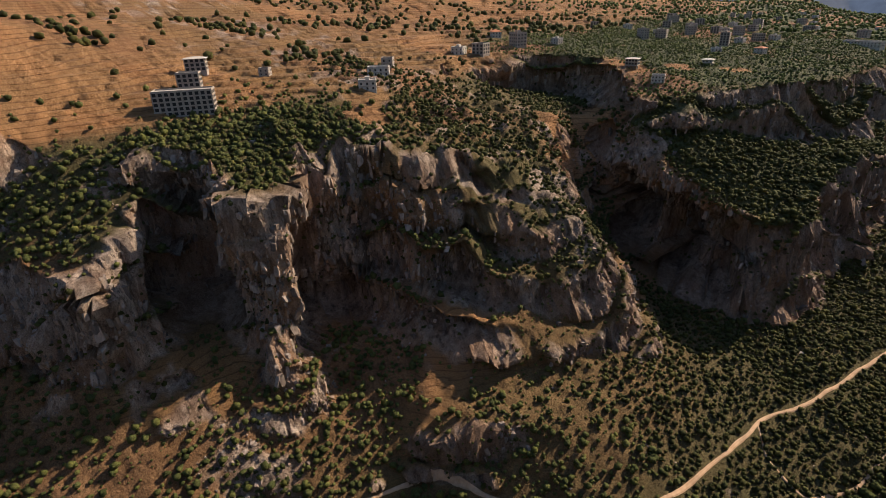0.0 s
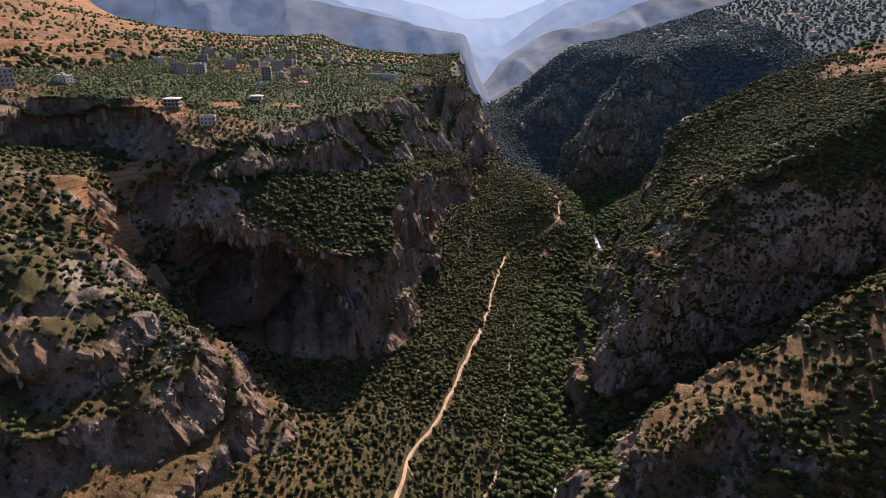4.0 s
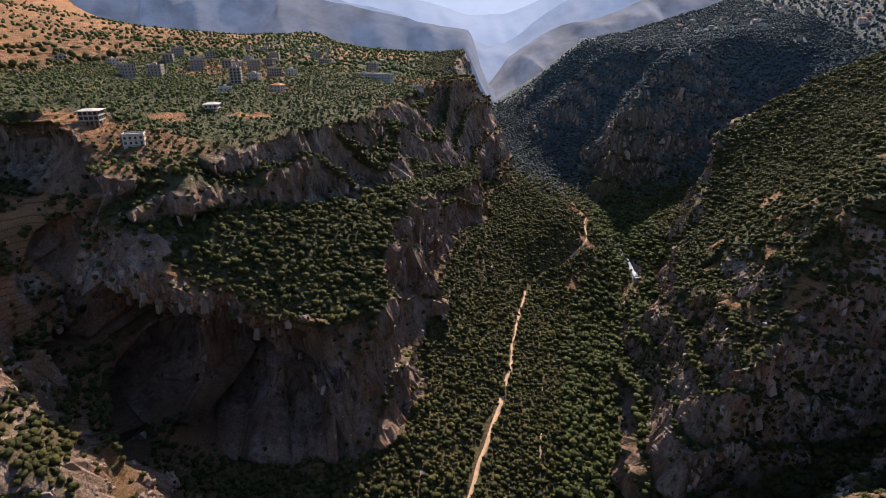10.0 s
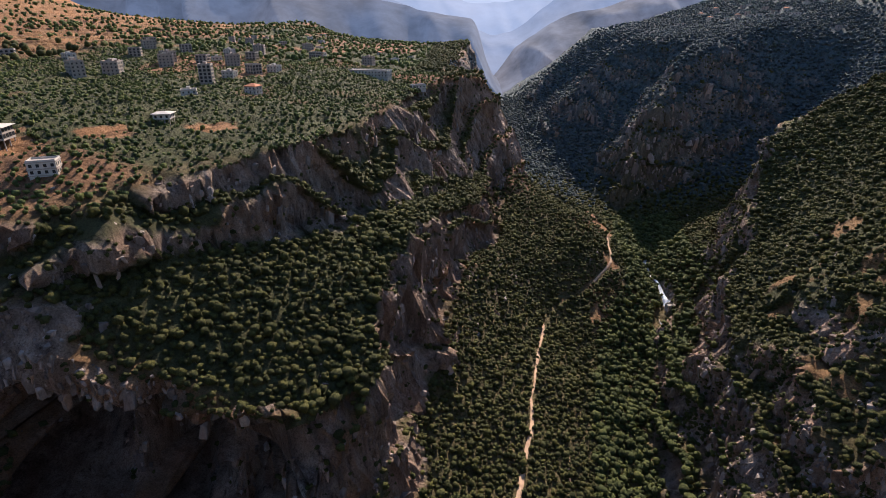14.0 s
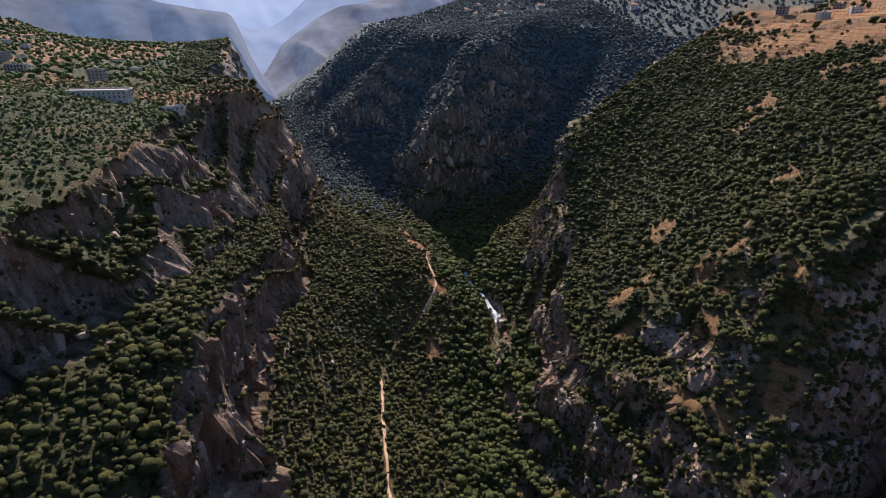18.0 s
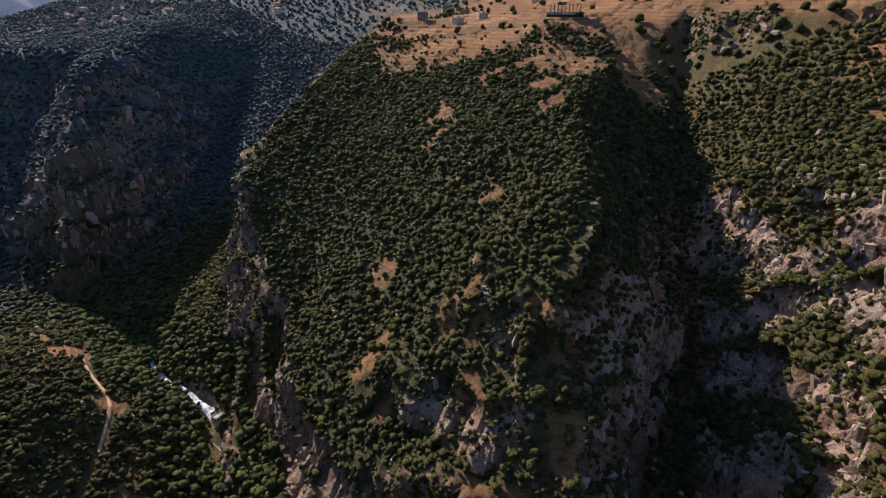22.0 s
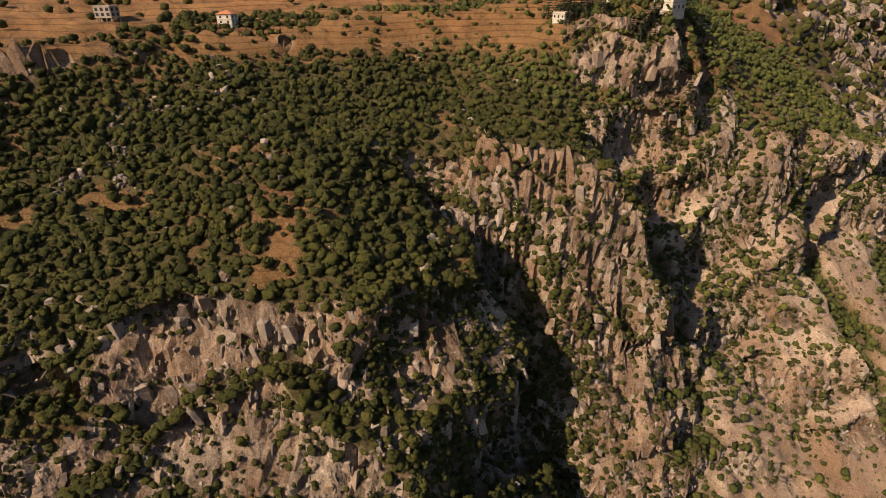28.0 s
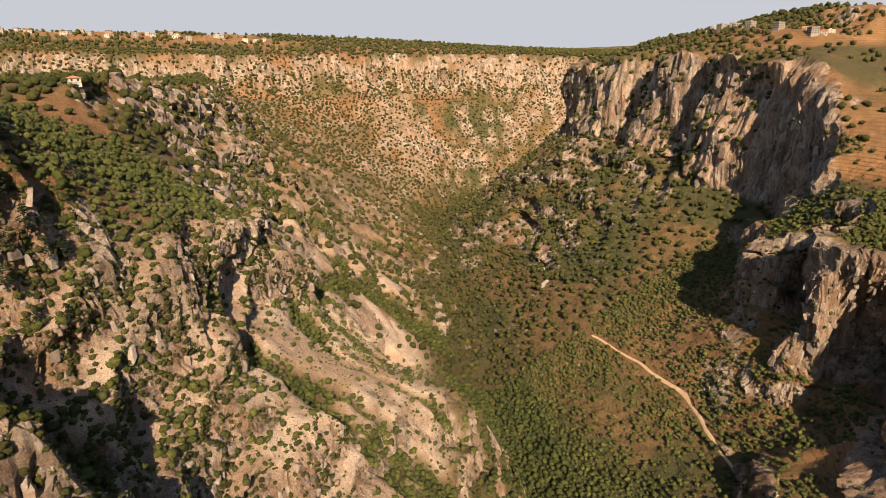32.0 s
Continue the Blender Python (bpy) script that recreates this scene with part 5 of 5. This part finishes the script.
# ---- cedars round the monastery ----
def cedar_meshes(seed):
    """A cedar one metre high: its tapering trunk and its flat tiers of foliage."""
    r = np.random.default_rng(seed)
    verts, faces = [], []
    for tier in range(9):
        h = 0.16 + 0.8 * tier / 8
        reach = 0.30 * (1 - h) ** 0.75 + 0.03
        for k in range(10):
            a, d = r.uniform(0, 6.283), reach * r.uniform(0.35, 1.0)
            c = np.array([math.cos(a) * d, math.sin(a) * d, h - 0.12 * d + r.uniform(-0.012, 0.012)])
            out, across = np.array([math.cos(a), math.sin(a), -0.25]), np.array([-math.sin(a), math.cos(a), r.uniform(-0.3, 0.3)])
            s = 0.045 + 0.03 * r.random()
            verts += [c - out * s - across * s * 0.8, c + out * s * 1.3 - across * s * 0.3, c + out * s + across * s * 0.7, c - out * s * 0.8 + across * s]
            faces.append([len(verts) - 4 + q for q in range(4)])
    crown = bpy.data.meshes.new("crown")
    crown.from_pydata([tuple(v) for v in verts], [], faces)
    crown.shade_flat()
    crown.materials.append(LEAF_CEDAR)
    bm = bmesh.new()
    bmesh.ops.create_cone(bm, cap_ends=True, segments=7, radius1=0.03, radius2=0.005, depth=1.0, matrix=Matrix.Translation((0, 0, 0.47)))
    for k in range(6):
        limb = Matrix.Translation((0, 0, 0.2 + 0.11 * k)) @ Matrix.Rotation(2.4 * k, 4, "Z") @ Matrix.Rotation(1.45, 4, "Y") @ Matrix.Translation((0, 0, 0.09))
        bmesh.ops.create_cone(bm, cap_ends=True, segments=4, radius1=0.009, radius2=0.003, depth=0.2, matrix=limb)
    trunk = bpy.data.meshes.new("trunk")
    bm.to_mesh(trunk)
    bm.free()
    trunk.materials.append(BARK)
    return trunk, crown


CEDARS = [cedar_meshes(900 + n) for n in range(4)]
spots = [(rng.uniform(-34, 30), rng.uniform(9, 30)) for _ in range(34)] + [(rng.uniform(-46, -24), rng.uniform(-12, 16)) for _ in range(12)] + [(rng.uniform(-10, 40), rng.uniform(-24, -12)) for _ in range(10)]
for n, (across, ahead) in enumerate(spots):
    cx, cy = 191 - across * 0.94 - ahead * 0.33, 82 - across * 0.33 + ahead * 0.94
    tall = float(rng.uniform(4.5, 8.5) + (3.5 if n >= 34 else 0))
    tree = new("cedar_tree")
    tree.matrix_basis = pose(cx, cy, ground_z(cx, cy) - 0.3, 0, 0, float(rng.uniform(0, 360))) @ Matrix.Diagonal((tall * 1.15, tall * 1.15, tall, 1))
    tagged(tree, "dark green tiered cedar standing beside the monastery", "tree", "cedars round the monastery")
    trunk, crown = CEDARS[n % 4]
    new("trunk", trunk).parent = tree
    new("crown", crown).parent = tree


# ---- buildings ----
def part(name, bm, mat, parent, label=""):
    me = bpy.data.meshes.new(name)
    bm.to_mesh(me)
    bm.free()
    me.shade_flat()
    me.materials.append(mat)
    ob = new(name, me)
    ob.parent = parent
    return tagged(ob, label)


def shared(name, me, parent, m):
    ob = new(name, me)
    ob.parent = parent
    ob.matrix_basis = m
    return ob


def box(bm, x0, y0, z0, x1, y1, z1):
    v = [bm.verts.new((x, y, z)) for z in (z0, z1) for x, y in ((x0, y0), (x1, y0), (x1, y1), (x0, y1))]
    for f in ((3, 2, 1, 0), (4, 5, 6, 7), (0, 1, 5, 4), (1, 2, 6, 5), (2, 3, 7, 6), (3, 0, 4, 7)):
        bm.faces.new([v[i] for i in f])
    return bm


def box_mesh(name, mat, *size):
    bm = box(bmesh.new(), *size)
    me = bpy.data.meshes.new(name)
    bm.to_mesh(me)
    bm.free()
    me.shade_flat()
    me.materials.append(mat)
    return me


def hip_roof(w, d, z, rise, over):
    bm = bmesh.new()
    a, b = w / 2 + over, d / 2 + over
    ridge = max(a - b, 0.05)
    low = [bm.verts.new((x, y, z)) for x, y in ((-a, -b), (a, -b), (a, b), (-a, b))]
    eave = [bm.verts.new((x, y, z + 0.3)) for x, y in ((-a, -b), (a, -b), (a, b), (-a, b))]
    top = [bm.verts.new((-ridge, 0, z + rise)), bm.verts.new((ridge, 0, z + rise))]
    for i in range(4):
        bm.faces.new([low[i], low[(i + 1) % 4], eave[(i + 1) % 4], eave[i]])
    bm.faces.new(low[::-1])
    bm.faces.new([eave[0], eave[1], top[1], top[0]])
    bm.faces.new([eave[1], eave[2], top[1]])
    bm.faces.new([eave[2], eave[3], top[0], top[1]])
    bm.faces.new([eave[3], eave[0], top[0]])
    return bm


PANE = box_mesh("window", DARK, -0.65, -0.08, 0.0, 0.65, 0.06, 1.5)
# solid near-black panel: paints the shaded inside of an opening
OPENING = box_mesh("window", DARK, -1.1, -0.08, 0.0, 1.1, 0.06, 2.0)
COLUMN = box_mesh("column", CONCRETE, -0.22, -0.22, -1.0, 0.22, 0.22, 1.0)


def building(name, w, d, floors, wall_mat, roof, label, bays=3, stilts=0.0, opening=PANE, height=3.1, ledges=True, tank=False, group=""):
    """A house at the origin: walls, floor ledges, windows on four sides, and its roof."""
    root = new(name)
    tagged(root, label, "building", group)
    top = stilts + floors * height
    part("wall", box(bmesh.new(), -w / 2, -d / 2, stilts if stilts else -4.0, w / 2, d / 2, top), wall_mat, root)
    if stilts:
        for i in range(bays + 1):
            for y in (-d / 2 + 0.5, 0, d / 2 - 0.5):
                shared("column", COLUMN, root, pose(-w / 2 + 0.5 + i * (w - 1) / bays, y, stilts / 2 - 2) @ Matrix.Diagonal((1, 1, stilts / 2 + 2, 1)))
    for f in range(floors):
        z = stilts + f * height
        if ledges:
            part("ledge", box(bmesh.new(), -w / 2 - 0.35, -d / 2 - 0.35, z - 0.16, w / 2 + 0.35, d / 2 + 0.35, z + 0.14), CONCRETE, root)
        for i in range(bays):
            x = -w / 2 + (i + 0.5) * w / bays
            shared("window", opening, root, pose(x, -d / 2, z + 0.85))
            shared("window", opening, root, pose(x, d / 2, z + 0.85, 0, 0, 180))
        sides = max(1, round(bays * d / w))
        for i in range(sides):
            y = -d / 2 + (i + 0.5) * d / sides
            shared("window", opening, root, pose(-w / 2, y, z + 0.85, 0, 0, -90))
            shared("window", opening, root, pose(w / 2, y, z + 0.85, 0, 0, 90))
    if roof == "hip":
        part("roof", hip_roof(w, d, top, 0.22 * min(w, d) + 0.4, 0.7), ROOF_TILE, root, "red clay tile roof")
    elif roof == "low":
        part("roof", hip_roof(w, d, top, 1.5, 1.1), PLASTER, root, "low pale concrete hipped roof")
    else:
        part("roof", box(bmesh.new(), -w / 2 - 0.4, -d / 2 - 0.4, top, w / 2 + 0.4, d / 2 + 0.4, top + 0.25), CONCRETE, root)
        bm = bmesh.new()
        for s in (-1, 1):
            box(bm, -w / 2, s * (d / 2 - 0.12) - 0.1, top + 0.25, w / 2, s * (d / 2 - 0.12) + 0.1, top + 1.1)
            box(bm, s * (w / 2 - 0.12) - 0.1, -d / 2 + 0.22, top + 0.25, s * (w / 2 - 0.12) + 0.1, d / 2 - 0.22, top + 1.1)
        part("parapet", bm, wall_mat, root)
        if tank:
            part("stair_house", box(bmesh.new(), -w * 0.12, -d * 0.2, top + 0.25, w * 0.14, d * 0.15, top + 2.8), wall_mat, root)
    return root


def stand(ob, x, y, turn, sink=0.0, size=0.70):
    ob.matrix_basis = pose(x, y, ground_z(x, y) - sink, 0, 0, turn) @ Matrix.Scale(size, 4)
    return ob


# the near plateau
stand(building("unfinished_house", 12, 11, 2, CONCRETE, "low", "unfinished two-storey concrete house on stilts by the cliff edge", 4, 3.0, OPENING), -194, 392, 12)
stand(building("house", 10, 9, 1, PLASTER, "low", "small pale house with low roof and open ground floor", 3, 2.6), -160, 444, 8)
stand(building("house", 12, 8, 2, PLASTER, "flat", "long white flat-roofed house among trees", 4), -166, 375, 20)
stand(building("tower_block", 11, 10, 5, CONCRETE, "flat", "unfinished five-storey concrete block among orchards", 3, 0, OPENING, tank=True), -190, 560, 10)
stand(building("house", 11, 9, 2, PLASTER, "hip", "pink plastered house with red tiled roof", 3), -150, 530, -15)
stand(building("factory", 46, 14, 2, PLASTER, "flat", "long white two-storey building near the cliff rim", 12), -98, 640, -14)
stand(building("shed", 16, 6, 1, PLASTER, "flat", "low white shed at the cliff rim", 4), -60, 622, 30)
# the terraced flats on the western edge
stand(building("apartment_block", 36, 13, 5, CONCRETE, "flat", "wide five-storey unfinished concrete apartment block on terrace", 10, 0, OPENING, 3.0), -296, 110, 58, 0.0, 0.8)
stand(building("apartment_block", 15, 11, 4, CONCRETE, "flat", "four-storey concrete block stepped above the wide flats", 4, 0, OPENING, 3.0), -326, 126, 58, 0.0, 0.8)
stand(building("apartment_block", 15, 11, 3, CONCRETE, "low", "three-storey pale block at top of stepped row", 4, 0, OPENING, 3.0), -352, 142, 58, 0.0, 0.8)
stand(building("villa", 12, 11, 2, PLASTER, "flat", "white villa above a bulldozed earth slope", 3, tank=True), -266, 205, 50, 0.0, 0.85)
stand(building("villa", 16, 10, 2, PLASTER, "flat", "long pale villa behind the earth slope", 4), -288, 232, 45, 0.0, 0.85)
stand(building("villa", 9, 9, 3, CONCRETE, "flat", "narrow grey concrete house behind villas", 2), -300, 250, 40, 0.0, 0.85)
stand(building("house", 9, 8, 2, CONCRETE, "flat", "dark grey house between terraces and bushes", 2), -332, 176, 40)

# village houses, copied from a few kinds
kinds = [
    building("village_house", 12, 10, 2, PLASTER, "flat", "pale two-storey village house with flat roof", 3, tank=True, group="village houses"),
    building("village_house", 13, 11, 3, CONCRETE, "flat", "grey three-storey concrete village house", 3, 0, OPENING, group="village houses"),
    building("village_house", 11, 10, 2, PLASTER, "hip", "pale village house with red tiled roof", 3, group="village houses"),
    building("village_house", 15, 11, 4, CONCRETE, "flat", "four-storey grey apartment house in the village", 4, tank=True, group="village houses"),
]
far_kinds = [
    building("town_house", 12, 10, 2, PLASTER, "flat", "pale flat-roofed house in the distant town", 2, ledges=False, group="distant town houses"),
    building("town_house", 11, 9, 3, CONCRETE, "flat", "grey three-storey house in the distant town", 2, ledges=False, group="distant town houses"),
    building("town_house", 12, 9, 2, PLASTER, "hip", "distant town house with red tiled roof", 2, ledges=False, group="distant town houses"),
]
for places, models in ((VILLAGE + EAST_TOWN + SOUTH, kinds), (FAR_TOWN, far_kinds)):
    for n, (x, y) in enumerate(places):
        m = pose(x, y, ground_z(x, y) - 0.5, 0, 0, pick.uniform(-40, 40))
        if n < len(models):
            models[n].matrix_basis = m @ Matrix.Scale(0.84, 4)
        else:
            if y > 690 and x > 0 and float(surface(np.array([x]), np.array([y]))(steep)[0]) > 0.55:
                continue
            copy_thing(pick.choice(models), m @ Matrix.Scale(1.35 if y < -1000 else 0.66 if y > 800 else 0.8, 4))

# the monastery on the eastern brow
church = building("monastery", 26, 12, 2, PLASTER, "hip", "cream stone monastery with red tiled roof and bell tower", 7, height=3.8)
wing = box(bmesh.new(), -27, -4.5, -4, -13.1, 4.5, 5.6)
part("wing", wing, PLASTER, church)
bm = hip_roof(14, 9, 5.6, 2.4, 0.6)
bmesh.ops.translate(bm, verts=bm.verts, vec=(-20, 0, 0))
part("wing_roof", bm, ROOF_TILE, church, "red clay tile roof")
for i in range(4):
    shared("window", PANE, church, pose(-25 + i * 3.2, 4.5, 1.6, 0, 0, 180))
bm = box(bmesh.new(), -15.5, -6.6, -4, -12.5, -3.6, 12.0)
part("bell_tower", bm, PLASTER, church, "square cream bell tower")
bm = hip_roof(3, 3, 12.0, 2.2, 0.25)
bmesh.ops.translate(bm, verts=bm.verts, vec=(-14, -5.1, 0))
part("tower_roof", bm, PLASTER, church)
for side in ((-14, -3.6, 180), (-15.5, -5.1, -90), (-12.5, -5.1, 90)):
    shared("window", PANE, church, pose(side[0], side[1], 8.6, 0, 0, side[2]))
SILL = box_mesh("sill", PLASTER, -0.8, -0.22, -0.16, 0.8, 0.22, 0.0)
LINTEL = box_mesh("lintel", PLASTER, -0.8, -0.16, 1.5, 0.8, 0.16, 1.7)
for window in [ob for ob in church.children if ob.name.split(".")[0] == "window"]:
    shared("sill", SILL, window, Matrix.Identity(4))
    shared("lintel", LINTEL, window, Matrix.Identity(4))
for window in [ob for ob in bpy.data.objects if ob.data == PANE and ob.parent and ob.parent.name.split(".")[0] in ("villa", "house", "chapel")]:
    shared("sill", SILL, window, Matrix.Identity(4))
tower = next(ob for ob in church.children if ob.name.split(".")[0] == "bell_tower")
bm = box(bmesh.new(), -14.09, -5.19, 14.0, -13.91, -5.01, 16.2)
box(bm, -14.5, -5.18, 15.2, -13.5, -5.02, 15.4)
part("cross", bm, DARK, tower, "small dark metal cross")
stand(church, 191, 80, 168, 3.0, 0.84)
stand(building("chapel", 11, 8, 1, PLASTER, "flat", "small white annex beside the monastery", 3), 222, 104, 160)
stand(building("house", 9, 8, 1, PLASTER, "hip", "small cottage with red tiled roof near rim", 2), 182, -108, 20)
stand(building("unfinished_house", 12, 9, 2, CONCRETE, "flat", "bare concrete house frame on eastern terraces", 3, 2.6, OPENING), 396, 222, 30)
stand(building("house", 10, 9, 2, PLASTER, "hip", "white house with red tiled roof on eastern terraces", 2), 349, 189, 30)
stand(building("house", 12, 7, 1, PLASTER, "flat", "white riverside house beside garden plots", 4), -222, -216, 30)
stand(building("shed", 18, 4, 1, PLASTER, "flat", "long low greenhouse shed by the gardens", 5), -196, -170, 35)
stand(building("shed", 8, 6, 1, PLASTER, "flat", "small white pump house beside the stream", 2), 128, 560, 10)

# the dug foundation above the eastern woods
pit = new("foundation")
tagged(pit, "concrete foundation with rows of columns in dug hillside", "building")
part("back_wall", box(bmesh.new(), -16, 5, -3, 16, 6, 2.2), CONCRETE, pit)
for s in (-1, 1):
    part("side_wall", box(bmesh.new(), s * 16 - 0.5, -5, -3, s * 16 + 0.5, 4.9, 1.2), CONCRETE, pit)
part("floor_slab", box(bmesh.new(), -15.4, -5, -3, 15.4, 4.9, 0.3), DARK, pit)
for i in range(9):
    for y in (-3, 2):
        shared("column", COLUMN, pit, pose(-13 + i * 3.25, y, 4.4) @ Matrix.Diagonal((1, 1, 4.2, 1)))
part("top_slab", box(bmesh.new(), -15.4, -4.4, 8.5, 15.4, 4.4, 8.9), CONCRETE, pit)
stand(pit, 398, 490, -70, 0.0, 0.8)

# the tank beside the stream
tank = new("water_tank")
tagged(tank, "open concrete water tank beside the stream", "tank")
bm = bmesh.new()
for s in (-1, 1):
    box(bm, s * 3 - 0.2, -8, -2, s * 3 + 0.2, 8, 1.2)
    box(bm, -2.8, s * 7.8 - 0.2, -2, 2.8, s * 7.8 + 0.2, 1.2)
part("rim", bm, CONCRETE, tank)
part("water_surface", box(bmesh.new(), -2.75, -7.5, -2, 2.75, 7.5, 0.8), plain_material("still_water", (0.10, 0.13, 0.12), (0.14, 0.17, 0.15), 0.5, 0.15), tank)
stand(tank, 119, 545, -8)


# from plan units to metres
for ob in bpy.data.objects:
    if ob.parent is None and ob.type in {"MESH", "EMPTY"}:
        ob.matrix_basis = Matrix.Scale(UNIT, 4) @ ob.matrix_basis
